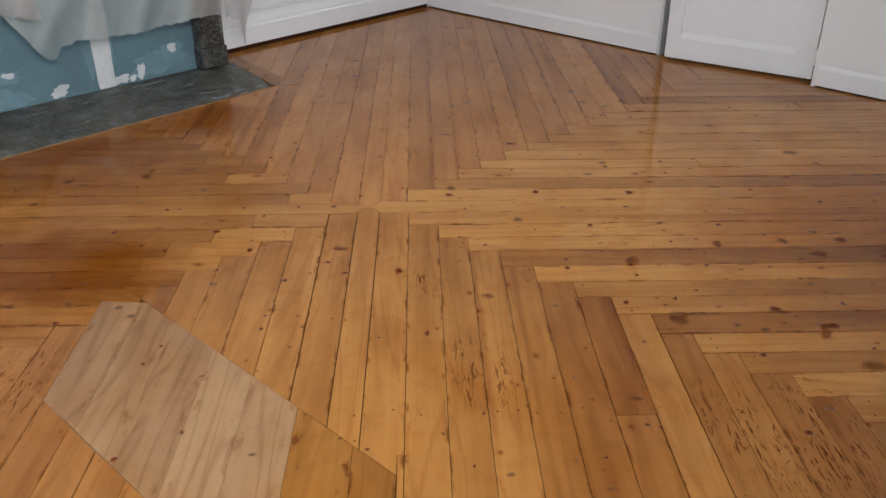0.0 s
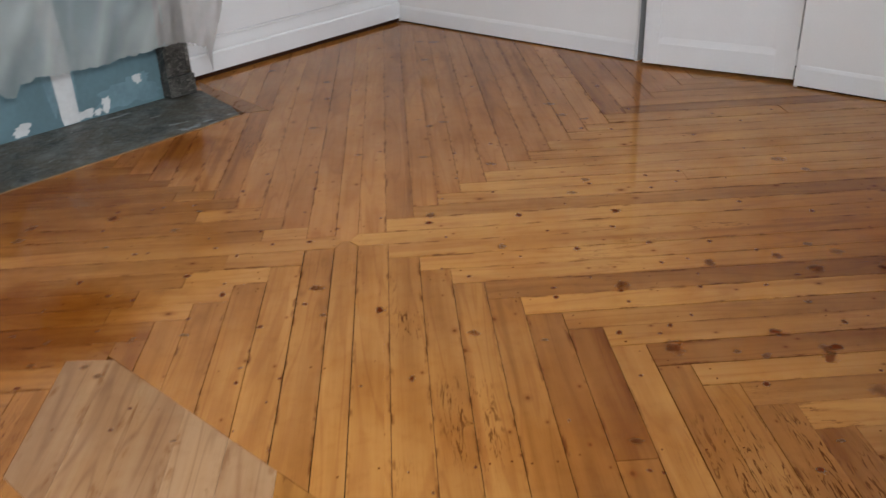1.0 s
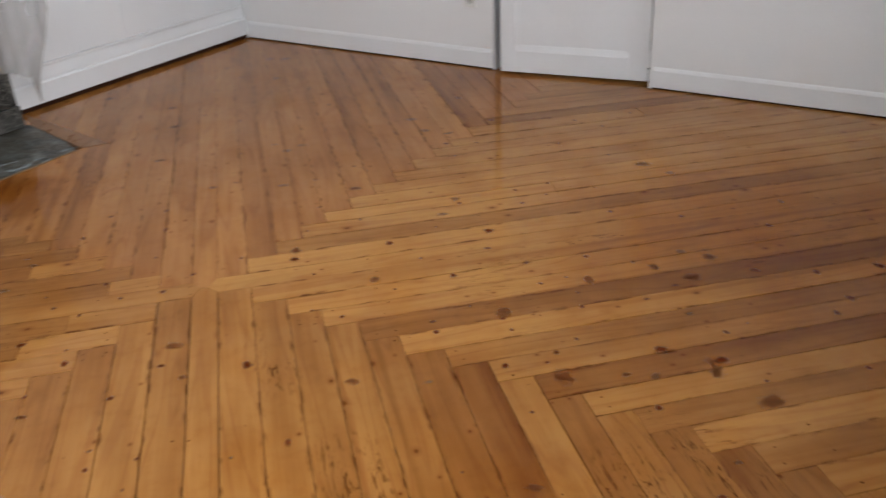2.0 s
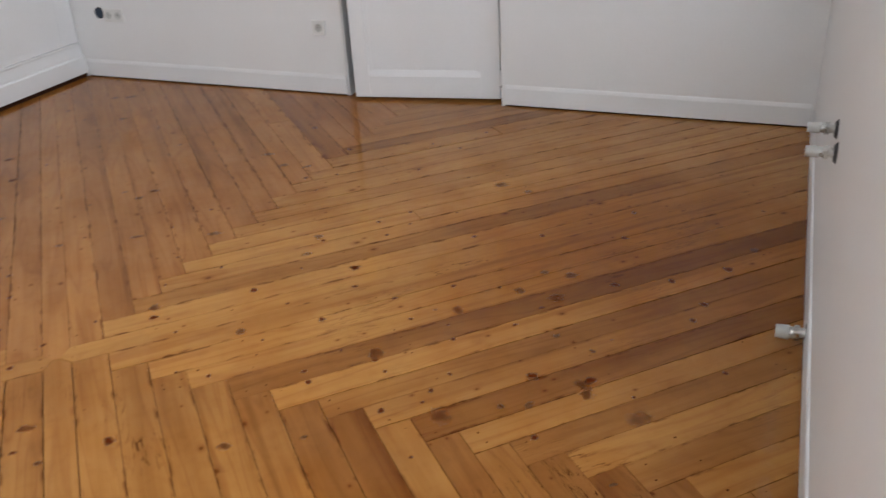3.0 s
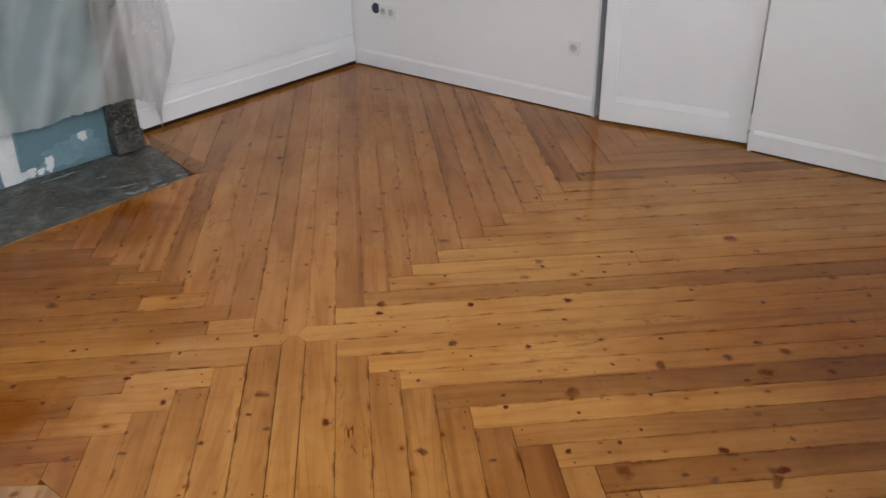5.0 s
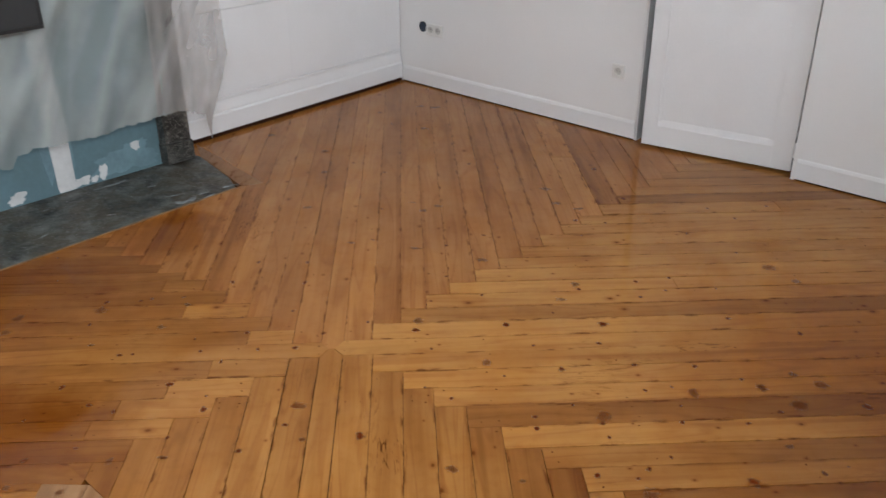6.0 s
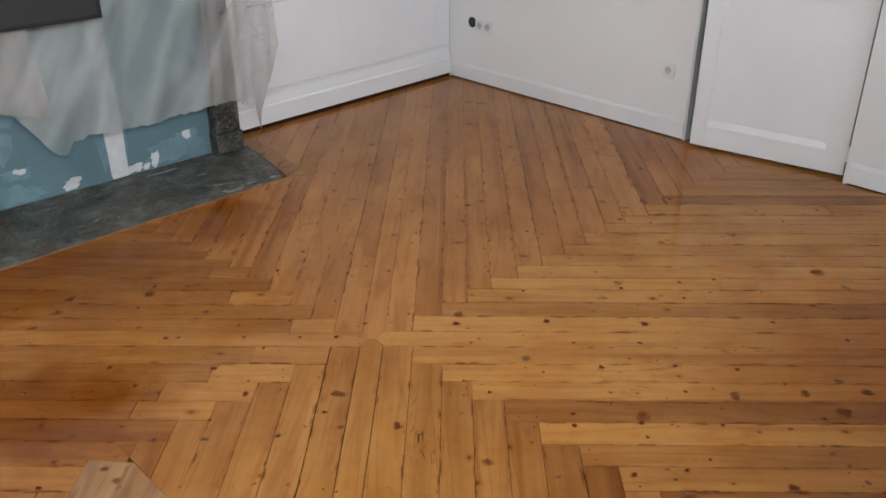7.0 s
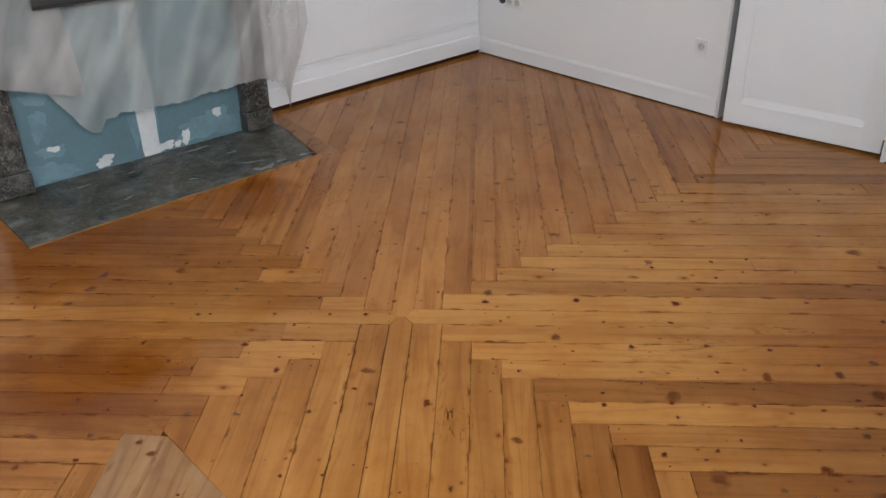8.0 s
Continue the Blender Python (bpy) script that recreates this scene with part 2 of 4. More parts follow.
# Trim white toned down, standing in for the shade inside the doorway.
SHADE = plain("shaded_white_rebate_paint", (0.70, 0.71, 0.73), 0.6, vary=0.05)
BOARD = plain("blue_green_plasterboard", (0.118, 0.203, 0.236), 0.75, grain=40, vary=0.12, blotch=3.5)
FILLER = plain("white_joint_filler", (0.62, 0.63, 0.63), 0.8, grain=50, depth=0.001, vary=0.1, blotch=8.0)
SKIM = plain("thin_blue_filler_smear", (0.165, 0.270, 0.315), 0.8, grain=40, vary=0.15, blotch=9.0)
SLATE = stone("dark_hearth_stone", (0.014, 0.015, 0.012), (0.135, 0.142, 0.130), (0.28, 0.31, 0.31), 0.75, 7.0, 0.34, 0.15, 0.95)
MARBLE = stone("veined_dark_marble", (0.010, 0.009, 0.008), (0.085, 0.082, 0.074), (0.38, 0.37, 0.33), 0.75, 9.0, 0.3)
FILM = film_sheet("milky_masking_film", (0.48, 0.53, 0.525), 0.65)
FILM_THICK = film_sheet("doubled_masking_film", (0.50, 0.485, 0.475), 0.63)
DUST = plain("dried_plaster", (0.30, 0.33, 0.34), 0.8, grain=80, vary=0.3, blotch=25)
CHARCOAL = plain("charcoal_sheet_metal", (0.021, 0.0222, 0.024), 0.45, grain=30, vary=0.1)
BLACK = plain("black_metal_edge", (0.008, 0.008, 0.009), 0.4)
CHROME = plain("worn_chrome", (0.62, 0.62, 0.60), 0.22, metal=1.0, vary=0.12, blotch=40)
DARK_RING = plain("dark_rubber_ring", (0.05, 0.05, 0.052), 0.6)
PLASTIC = plain("white_socket_plastic", (0.78, 0.78, 0.76), 0.3, depth=0.0, vary=0.01)
# Socket plastic again, its colour darkened for the shade inside the round well.
WELL = plain("shaded_socket_plastic", (0.58, 0.58, 0.56), 0.35, depth=0.0, vary=0.01)
CAP = plain("grey_white_cap_plastic", (0.56, 0.56, 0.54), 0.4, vary=0.06, blotch=40)
CAVITY = plain("dark_blue_box_plastic", (0.018, 0.036, 0.07), 0.5)

# ---- building helpers ----


def make(name, bm, material, parent=None):
    bmesh.ops.recalc_face_normals(bm, faces=bm.faces)
    mesh = bpy.data.meshes.new(name)
    bm.to_mesh(mesh)
    bm.free()
    mesh.materials.append(material)
    ob = new(name, mesh)
    ob.parent = parent
    return ob


def part(name, bm, material, parent, label=""):
    return tagged(make(name, bm, material, parent), label)


def box(lo, hi, bevel=0.0, bm=None):
    bm = bm or bmesh.new()
    size, mid = [b - a for a, b in zip(lo, hi)], [(a + b) / 2 for a, b in zip(lo, hi)]
    made = bmesh.ops.create_cube(bm, size=1.0, matrix=Matrix.Translation(mid) @ Matrix.Diagonal((*size, 1)))
    if bevel:
        edges = list({e for v in made["verts"] for e in v.link_edges})
        bmesh.ops.bevel(bm, geom=edges, offset=bevel, segments=2, affect="EDGES", profile=0.6)
    return bm


def cylinder(r0, r1, depth, m, segments=24, bm=None):
    bm = bm or bmesh.new()
    bmesh.ops.create_cone(bm, cap_ends=True, segments=segments, radius1=r0, radius2=r1, depth=depth, matrix=m)
    return bm


def extruded(profile, length, bm=None, start=0.0):
    """A moulding: the profile (outward, up) drawn along the local x."""
    bm = bm or bmesh.new()
    a = [bm.verts.new((start, o, z)) for o, z in profile]
    b = [bm.verts.new((start + length, o, z)) for o, z in profile]
    for i in range(len(a)):
        j = (i + 1) % len(a)
        bm.faces.new((a[i], a[j], b[j], b[i]))
    bm.faces.new(a)
    bm.faces.new(b[::-1])
    return bm


def along(a, b):
    """The frame of a wall whose foot runs from a to b: x along it, y outward, z up; and its length."""
    d = Vector((b[0] - a[0], b[1] - a[1], 0))
    return Matrix.Translation((a[0], a[1], 0)) @ Matrix.Rotation(math.atan2(d.y, d.x), 4, "Z"), d.length


def empty(name, m, label="", category="", group="", kind=""):
    ob = new(name)
    ob.matrix_basis = m
    return tagged(ob, label, category, group, kind)


def structure(name, bm, material, m, label, category):
    ob = make(name, bm, material)
    ob.matrix_basis = m
    return tagged(ob, label, category, kind="structure")


# ---- the room ----
CORNER = (0.262, 3.490)          # panelled wall meets door wall
DOOR_END = (1.590, 2.104)        # the door wall stops at the doorway
HINGE_END = (2.258, 1.450)       # and goes on behind the hinges
PIPE_CORNER = (3.297, 0.382)     # door wall meets window wall
WINDOW_END = (-0.395, -3.310)    # window wall meets the rear wall
REAR_END = (-3.311, -0.394)      # rear wall meets the panelled wall
HIGH, THICK, SKIN = 2.9, 0.35, 0.006

m_door, len_door = along(CORNER, DOOR_END)
m_hinge, len_hinge = along(HINGE_END, PIPE_CORNER)
m_window, len_window = along((PIPE_CORNER[0] - 0.003, PIPE_CORNER[1] + 0.003), (WINDOW_END[0] - 0.003, WINDOW_END[1] + 0.003))
m_rear, len_rear = along(WINDOW_END, REAR_END)
m_panel, len_panel = along(REAR_END, CORNER)

structure("wall_east", box((-0.3, SKIN, -0.05), (len_door, 0.16, HIGH)), WALL, m_door, "smooth white painted plaster wall with power sockets", "wall")
structure("wall_east_right", box((-0.022, SKIN, -0.05), (len_hinge + 0.3, 0.16, HIGH)), WALL, m_hinge, "smooth white painted plaster wall beside the door", "wall")
m_lintel, len_lintel = along(DOOR_END, HINGE_END)
structure("wall_over_door", box((0.0, SKIN, 2.09), (len_lintel, 0.16, HIGH)), WALL, m_lintel, "white plaster wall above the doorway", "wall")

# the window wall, with the tall opening at which the camera stands
OPEN_A, OPEN_B = 3.40, 4.95
# Second, unseen opening, added to let in the right-hand lamp.
HIGH_A, HIGH_B = 0.40, 1.72
bm = box((-0.3, 0.02, -0.05), (HIGH_A, THICK, HIGH))
box((HIGH_A, 0.02, -0.05), (HIGH_B, THICK, 0.96), bm=bm)
box((HIGH_A, 0.02, 2.36), (HIGH_B, THICK, HIGH), bm=bm)
box((HIGH_B, 0.02, -0.05), (OPEN_A, THICK, HIGH), bm=bm)
box((OPEN_B, 0.02, -0.05), (len_window + 0.3, THICK, HIGH), bm=bm)
box((OPEN_A, 0.02, 2.75), (OPEN_B, THICK, HIGH), bm=bm)
# Unseen panel added across the opening, to keep low light off the floor nearby.
box((OPEN_A, THICK - 0.03, -0.05), (OPEN_B, THICK, 2.10), bm=bm)
structure("wall_south", bm, WALL, m_window, "white painted plaster wall with two unseen window openings added for light", "wall")
structure("wall_west", box((-0.3, 0.0, -0.05), (len_rear + 0.3, 0.2, HIGH)), WALL, m_rear, "plain white painted plaster wall", "wall")
structure("wall_north", box((-0.3, 0.03, -0.05), (len_panel + 0.3, 0.25, HIGH)), WALL, m_panel, "white painted wall behind panelling and fireplace", "wall")

lid = [Vector((*p, 0)) for p in (CORNER, PIPE_CORNER, WINDOW_END, REAR_END)]
mid = sum(lid, Vector()) / 4
bm = bmesh.new()
bmesh.ops.create_cube(bm, size=1.0, matrix=Matrix.Translation((mid.x, mid.y, HIGH + 0.1)) @ Matrix.Rotation(radians(45), 4, "Z") @ Matrix.Diagonal((6.2, 5.4, 0.2, 1)))
structure("ceiling", bm, CEILING, Matrix.Identity(4), "plain white painted plaster ceiling", "ceiling")

# dim space behind the door
bm = box((-0.25, 0.55, -0.05), (1.15, 0.6, 2.4))
box((-0.30, 0.165, -0.05), (-0.25, 0.6, 2.4), bm=bm)
box((1.15, 0.165, -0.05), (1.2, 0.6, 2.4), bm=bm)
box((-0.25, 0.165, 2.3), (1.15, 0.55, 2.4), bm=bm)
structure("passage_wall", bm, WALL, m_lintel, "plain white wall of the dim passage behind the door", "wall")
structure("passage_floor", box((-0.25, 0.17, -0.05), (1.15, 0.55, -0.004)), SUBFLOOR, m_lintel, "dark floor of the passage behind the door", "floor")
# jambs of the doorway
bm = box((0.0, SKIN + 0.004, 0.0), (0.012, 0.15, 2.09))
structure("trim_jamb", bm, SHADE, m_lintel, "white jamb lining the doorway, toned grey for its shade", "trim")

structure("trim_hinge_jamb", box((-0.046, 0.072, 0.0), (-0.0225, 0.15, 2.09)), TRIM, m_hinge, "white painted jamb on the hinge side of the doorway", "trim")

# baseboards
FLAT = [(SKIN, 0.009), (0.0, 0.009), (0.0, 0.096), (0.0035, 0.110), (SKIN, 0.116)]
# Dark strips under the baseboards stand in for the shade in their gaps.
structure("baseboard_shade_strip", box((0.0, 0.004, 0.0), (len_door - 0.002, 0.0075, 0.0085)), SUBFLOOR, m_door, "dark strip for the shade under the baseboard", "baseboard")
structure("baseboard", extruded(FLAT, len_door - 0.001), TRIM, m_door, "low white painted wooden baseboard with a rounded top", "baseboard")
structure("baseboard_shade_strip_right", box((0.0, 0.004, 0.0), (len_hinge, 0.0075, 0.0085)), SUBFLOOR, m_hinge, "dark strip for the shade under the baseboard beside the door", "baseboard")
structure("baseboard_right", extruded(FLAT, len_hinge), TRIM, m_hinge, "low white painted wooden baseboard beside the door", "baseboard")
SOUTH = [(0.02, 0.004), (0.012, 0.004), (0.012, 0.104), (0.015, 0.110), (0.02, 0.113)]
structure("baseboard_south", extruded(SOUTH, OPEN_A - 0.03, start=0.015), TRIM, m_window, "white painted baseboard under the radiator pipes", "baseboard")

# ---- panelling of the fireplace wall ----
u0 = len_panel - 1.80


def panelling():
    thing = empty("wall_panelling", m_panel @ Matrix.Translation((u0, 0, 0)), "white painted wooden wall panelling with a stepped base", "wall panelling", kind="structure")
    length = 1.80
    base = [(0.029, 0.027), (0.0, 0.027), (0.0, 0.128), (0.005, 0.136), (0.010, 0.138), (0.010, 0.150), (0.016, 0.185), (0.018, 0.205), (0.014, 0.210),
            (0.014, 0.222), (0.029, 0.226)]
    part("base_moulding", extruded(base, length - 0.002), TRIM, thing, "stepped base moulding with a dark gap below")
    # A dark strip fills the gap, in place of the shade under the moulding.
    part("foot_shade_strip", box((0.0, 0.012, 0.0), (length - 0.002, 0.028, 0.0265)), SUBFLOOR, thing, "dark strip for the shade under the panelling")
    stiles = ((0.0, 0.13), (0.80, 0.98), (1.66, length - 0.002))
    for a, b in stiles:
        part("stile", box((a, 0.018, 0.226), (b, 0.029, 2.6)), TRIM, thing)
    for z0, z1 in ((0.226, 0.262), (0.715, 0.80), (2.5, 2.6)):
        for (_, a), (b, _) in zip(stiles, stiles[1:]):
            part("rail", box((a, 0.018, z0), (b, 0.029, z1)), TRIM, thing)
    for z0, z1 in ((0.262, 0.715), (0.80, 2.5)):
        for (_, a), (b, _) in zip(stiles, stiles[1:]):
            bm = box((a, 0.0192, z0), (b, 0.0288, z1 - 0.0035))
            part("panel", bm, TRIM, thing)
    return thing


panelling()

# ---- the door, ajar ----


def door():
    a, b = (1.610, 2.012), (2.268, 1.528)
    m, width = along(a, b)
    thing = empty("door_1", m, "white painted panelled door, slightly ajar", "door", kind="structure")
    t, foot, top = 0.038, 0.017, 2.05
    bars = (("stile", 0.0, 0.085, foot, top), ("stile", width - 0.105, width, foot, top), ("bottom_rail", 0.085, width - 0.105, foot, 0.135),
            ("lock_rail", 0.085, width - 0.105, 0.865, 1.0), ("top_rail", 0.085, width - 0.105, 1.93, top))
    for name, x0, x1, z0, z1 in bars:
        part(name, box((x0, 0.0, z0), (x1, t, z1), 0.0015), TRIM, thing)
    for z0, z1 in ((0.135, 0.865), (1.0, 1.93)):
        x0, x1 = 0.085, width - 0.105
        part("panel", box((x0, 0.0098, z0), (x1, t - 0.008, z1)), TRIM, thing)
        frame_bm = bmesh.new()
        extruded([(0.011, z0), (0.0015, z0), (0.0015, z0 + 0.003), (0.0095, z0 + 0.034), (0.011, z0 + 0.034)], x1 - x0, frame_bm, x0)
        for lo, hi in (((x0, z0 + 0.03), (x1, z0 + 0.032)), ((x0, z1 - 0.022), (x1, z1)), ((x0, z0 + 0.022), (x0 + 0.022, z1 - 0.022)), ((x1 - 0.022, z0 + 0.022), (x1, z1 - 0.022))):
            box((lo[0], 0.0080, lo[1]), (hi[0], 0.0105, hi[1]), 0.0016, frame_bm)
        part("panel_moulding", frame_bm, TRIM, thing)
    for z in (0.135, 1.05, 1.85):
        hinge = part("hinge", cylinder(0.006, 0.006, 0.08, Matrix.Translation((width + 0.006, -0.006, z))), TRIM, thing, "painted steel hinge with a dark pin")
        part("hinge_pin", cylinder(0.0045, 0.003, 0.012, Matrix.Translation((width + 0.006, -0.006, z - 0.045))), DARK_RING, hinge)
    return thing


door()

# ---- sockets ----


def socket_face(thing, x):
    count = 32
    turns = [2 * math.pi * k / count for k in range(count)]

    def square(a, half):
        c, v = math.cos(a), math.sin(a)
        q = half / max(abs(c), abs(v))
        return q * c, q * v

    def lathe(rows, closed):
        bm, prev = bmesh.new(), None
        for kind, r, y in rows:
            loop = [bm.verts.new((x + px, y, pz)) for px, pz in (square(a, r) if kind == "square" else (r * math.cos(a), r * math.sin(a)) for a in turns)]
            if prev:
                for k in range(count):
                    bm.faces.new((prev[k], prev[(k + 1) % count], loop[(k + 1) % count], loop[k]))
            prev = loop
        if closed:
            bm.faces.new(prev)
        return bm

    part("plate", lathe((("square", 0.040, 0.0), ("square", 0.040, -0.008), ("square", 0.0375, -0.011), ("round", 0.0225, -0.011)), False), PLASTIC, thing)
    face = part("socket_well", lathe((("round", 0.0225, -0.0112), ("round", 0.0205, -0.0112), ("round", 0.0195, -0.0015), ("round", 0.003, -0.0012)), True), WELL, thing)
    for dx, dz, r in ((-0.0095, 0, 0.0026), (0.0095, 0, 0.0026)):
        part("pin_hole", cylinder(r, r, 0.002, Matrix.Translation((x + dx, -0.0016, dz)) @ Matrix.Rotation(radians(90), 4, "X"), 12), DARK_RING, face)
    part("earth_pin", cylinder(0.0026, 0.002, 0.010, Matrix.Translation((x, -0.006, 0.011)) @ Matrix.Rotation(radians(90), 4, "X"), 12), CHROME, face)


single = empty("wall_socket", m_door @ Matrix.Translation((1.778, SKIN, 0.380)), "single white plastic power socket on the white wall", "power socket")
socket_face(single, 0.0)
double = empty("double_wall_socket", m_door @ Matrix.Translation((0.282, SKIN, 0.400)), "double white plastic power socket beside an open box", "power socket")
for x in (0.0, 0.072):
    socket_face(double, x)
hole = empty("junction_box", m_door @ Matrix.Translation((0.208, SKIN, 0.412)), "open round dark blue junction box in the wall", "junction box")
bm = bmesh.new()
m = Matrix.Rotation(radians(90), 4, "X")
cylinder(0.034, 0.034, 0.004, Matrix.Translation((0, -0.002, 0)) @ m, 28, bm)
part("box_mouth", bm, CAVITY, hole)
bm = bmesh.new()
for k in range(28):
    a, b = 2 * math.pi * k / 28, 2 * math.pi * (k + 1) / 28
    q = [bm.verts.new((r * math.cos(c), -0.006, r * math.sin(c))) for r, c in ((0.031, a), (0.035, a), (0.035, b), (0.031, b))]
    w = [bm.verts.new((v.co.x, -0.001, v.co.z)) for v in q]
    bm.faces.new(q)
    bm.faces.new((q[1], w[1], w[2], q[2]))
    bm.faces.new((q[0], q[3], w[3], w[0]))
part("box_rim", bm, DARK_RING, hole)

# ---- radiator pipe stubs on the window wall ----


def pipe_stub(u, z, length, radius, tilt):
    m = m_window @ Matrix.Translation((u, 0.02, z)) @ Matrix.Rotation(radians(90 + tilt), 4, "X")
    thing = empty("radiator_pipe_stub", m, "short chromed radiator pipe stub with an off-white cap", "pipe", "radiator pipe stubs")
    part("pipe", cylinder(radius, radius, length, Matrix.Translation((0, 0, length / 2))), CHROME, thing)
    part("cap", cylinder(radius * 1.22, radius * 1.12, length * 0.42, Matrix.Translation((0, 0, length * 0.8))), CAP, thing, "off-white plastic protective cap")
    part("nut", cylinder(radius * 1.5, radius * 1.5, length * 0.16, Matrix.Translation((0, 0, length * 0.36)), 6), CHROME, thing)
    part("wall_ring", cylinder(radius * 2.3, radius * 1.7, 0.008, Matrix.Translation((0, 0, 0.004))), DARK_RING, thing)
    return thing


pipe_stub(1.90, 0.046, 0.085, 0.017, 2)
pipe_stub(1.70, 0.580, 0.076, 0.012, 0)
pipe_stub(1.81, 0.552, 0.076, 0.013, 0)

# ---- fireplace ----
m_fire = Matrix.Translation(sn(0, -2.0)) @ Matrix.Rotation(radians(45), 4, "Z")   # x along the wall, y into it


def jamb(x0, x1):
    thing = empty("fireplace_jamb", m_fire, "dark veined marble fireplace jamb on a plinth block", "fireplace jamb", "jambs of the fireplace")
    part("plinth", box((x0 - 0.006, -0.012, 0.012), (x1 + 0.006, 0.205, 0.118), 0.004), MARBLE, thing)
    bm = box((x0, 0.0, 0.121), (x1, 0.205, 1.02), 0.004)
    for a, b in ((x0 + 0.012, x0 + 0.03), (x1 - 0.03, x1 - 0.012)):
        box((a, -0.008, 0.135), (b, 0.004, 1.0), 0.003, bm)
    part("shaft", bm, MARBLE, thing)
    return thing


jamb(0.585, 0.735)
jamb(-0.715, -0.565)
lintel = empty("fireplace_mantel", m_fire, "dark veined marble mantel over the boarded fireplace", "fireplace mantel")
part("frieze", box((-0.715, 0.0, 1.022), (0.735, 0.205, 1.10), 0.004), MARBLE, lintel)
part("shelf", box((-0.77, -0.06, 1.101), (0.79, 0.205, 1.135), 0.006), MARBLE, lintel)


def ragged(cx, cz, w, h, seed, y, n=22, rough=0.22):
    """An uneven thin smear of filler."""
    rng = random.Random(seed)
    bm = bmesh.new()
    ph = [rng.uniform(0, 6.3) for _ in range(4)]
    ring = []
    for k in range(n):
        a = 2 * math.pi * k / n
        c, s = math.cos(a), math.sin(a)
        q = 1 / max(abs(c), abs(s)) ** 0.55
        r = q * (1 + rough * (0.5 * math.sin(2 * a + ph[0]) + 0.35 * math.sin(3 * a + ph[1]) + 0.3 * math.sin(7 * a + ph[2])))
        r *= 1 + 0.5 * rough * rng.uniform(-1, 1)
        ring.append((cx + 0.5 * w * r * c, cz + 0.5 * h * r * s))
    f = [bm.verts.new((x, y, max(z, 0.006))) for x, z in ring]
    b = [bm.verts.new((x, y + 0.0006, max(z, 0.006))) for x, z in ring]
    bm.faces.new(f)
    for k in range(n):
        j = (k + 1) % n
        bm.faces.new((f[k], f[j], b[j], b[k]))
    return bm


fire_board = empty("fireplace_board", m_fire, "blue-green plasterboard closing the fireplace, with white filler patches", "plasterboard")
BY = 0.065
part("board", box((-0.563, BY, 0.003), (0.583, BY + 0.013, 1.02)), BOARD, fire_board)
part("joint_filler", ragged(0.055, 0.45, 0.095, 1.15, 3, BY - 0.0017, 60, 0.10), FILLER, fire_board, "vertical band of white joint filler")
for k, (x, z, w, h) in enumerate(((-0.19, 0.040, 0.085, 0.055), (0.135, 0.035, 0.075, 0.05), (0.25, 0.055, 0.045, 0.07), (0.20, 0.03, 0.04, 0.03), (0.445, 0.145, 0.055, 0.04), (-0.415, 0.165, 0.05, 0.03))):
    part("filler_patch", ragged(x, z, w, h, 20 + k, BY - 0.0020 - 0.0001 * k, 26, 0.34), FILLER, fire_board)
for k, (x, z, w, h) in enumerate(((-0.44, 0.055, 0.20, 0.09), (0.38, 0.08, 0.30, 0.13), (0.43, 0.135, 0.13, 0.075), (-0.43, 0.155, 0.14, 0.055), (-0.46, 0.29, 0.08, 0.13),
                                  (0.055, 0.5, 0.17, 0.95), (-0.36, 0.55, 0.3, 0.3), (0.34, 0.62, 0.3, 0.5))):
    part("filler_smear", ragged(x, z, w, h, 50 + k, BY - 0.0004 - 0.0001 * k, 30, 0.3), SKIM, fire_board)


def masking_film(name, x0, x1, top, foot, y0, material, label, folds, seed, sway=0.0, lean=0.0, pulled=0.0):
    """A hanging sheet of film with folds that open towards a torn, uneven foot."""
    rng = random.Random(seed)
    ph = [rng.uniform(0, 6.3) for _ in range(8)]
    nx, nz = 150, 44
    bm = bmesh.new()
    grid = []
    for i in range(nx + 1):
        p = i / nx
        z_foot = foot(p)
        col = []
        for k in range(nz + 1):
            q = k / nz
            z = top + (z_foot - top) * q
            x = x0 + (x1 - x0) * p + sway * q * (p - 0.5) + lean * q
            y = y0 + folds * (0.35 + 0.65 * q) * (math.sin(p * 17 + ph[0] + 1.1 * math.sin(q * 2 + ph[3])) * 0.55 + 0.45 * math.sin(p * 31 + ph[1] + q * 0.8) + 0.25 * math.sin(p * 7 + q * 3 + ph[2]))
            y += 0.25 * folds * noise.noise((x * 9 + seed, z * 7, seed))
            # taut creases that run down aslant from the upper corner
            y -= pulled * max(0.0, math.sin((x - 0.55 * z) * 12 + 1.3 * noise.noise((x * 3, z * 2, seed)) + ph[4])) ** 6 * (1 - 0.6 * q)
            col.append(bm.verts.new((x, y, z)))
        grid.append(col)
    for i in range(nx):
        for k in range(nz):
            bm.faces.new((grid[i][k], grid[i + 1][k], grid[i + 1][k + 1], grid[i][k + 1]))
    ob = make(name, bm, material)
    ob.matrix_basis = m_fire
    for f in ob.data.polygons:
        f.use_smooth = True
    return tagged(ob, label, "masking film")


def torn(p, points, seed, ragged_by=0.010):
    z = np.interp(p, [a for a, _ in points], [b for _, b in points])
    return float(z) + ragged_by * noise.noise((p * 40, seed, 0.5)) + 0.5 * ragged_by * noise.noise((p * 130, seed, 1.5))


MAIN_FOOT = ((0, 0.66), (0.15, 0.56), (0.22, 0.44), (0.29, 0.29), (0.325, 0.235), (0.36, 0.23), (0.385, 0.275), (0.46, 0.295), (0.62, 0.28), (0.80, 0.29), (0.9, 0.30), (1, 0.30))
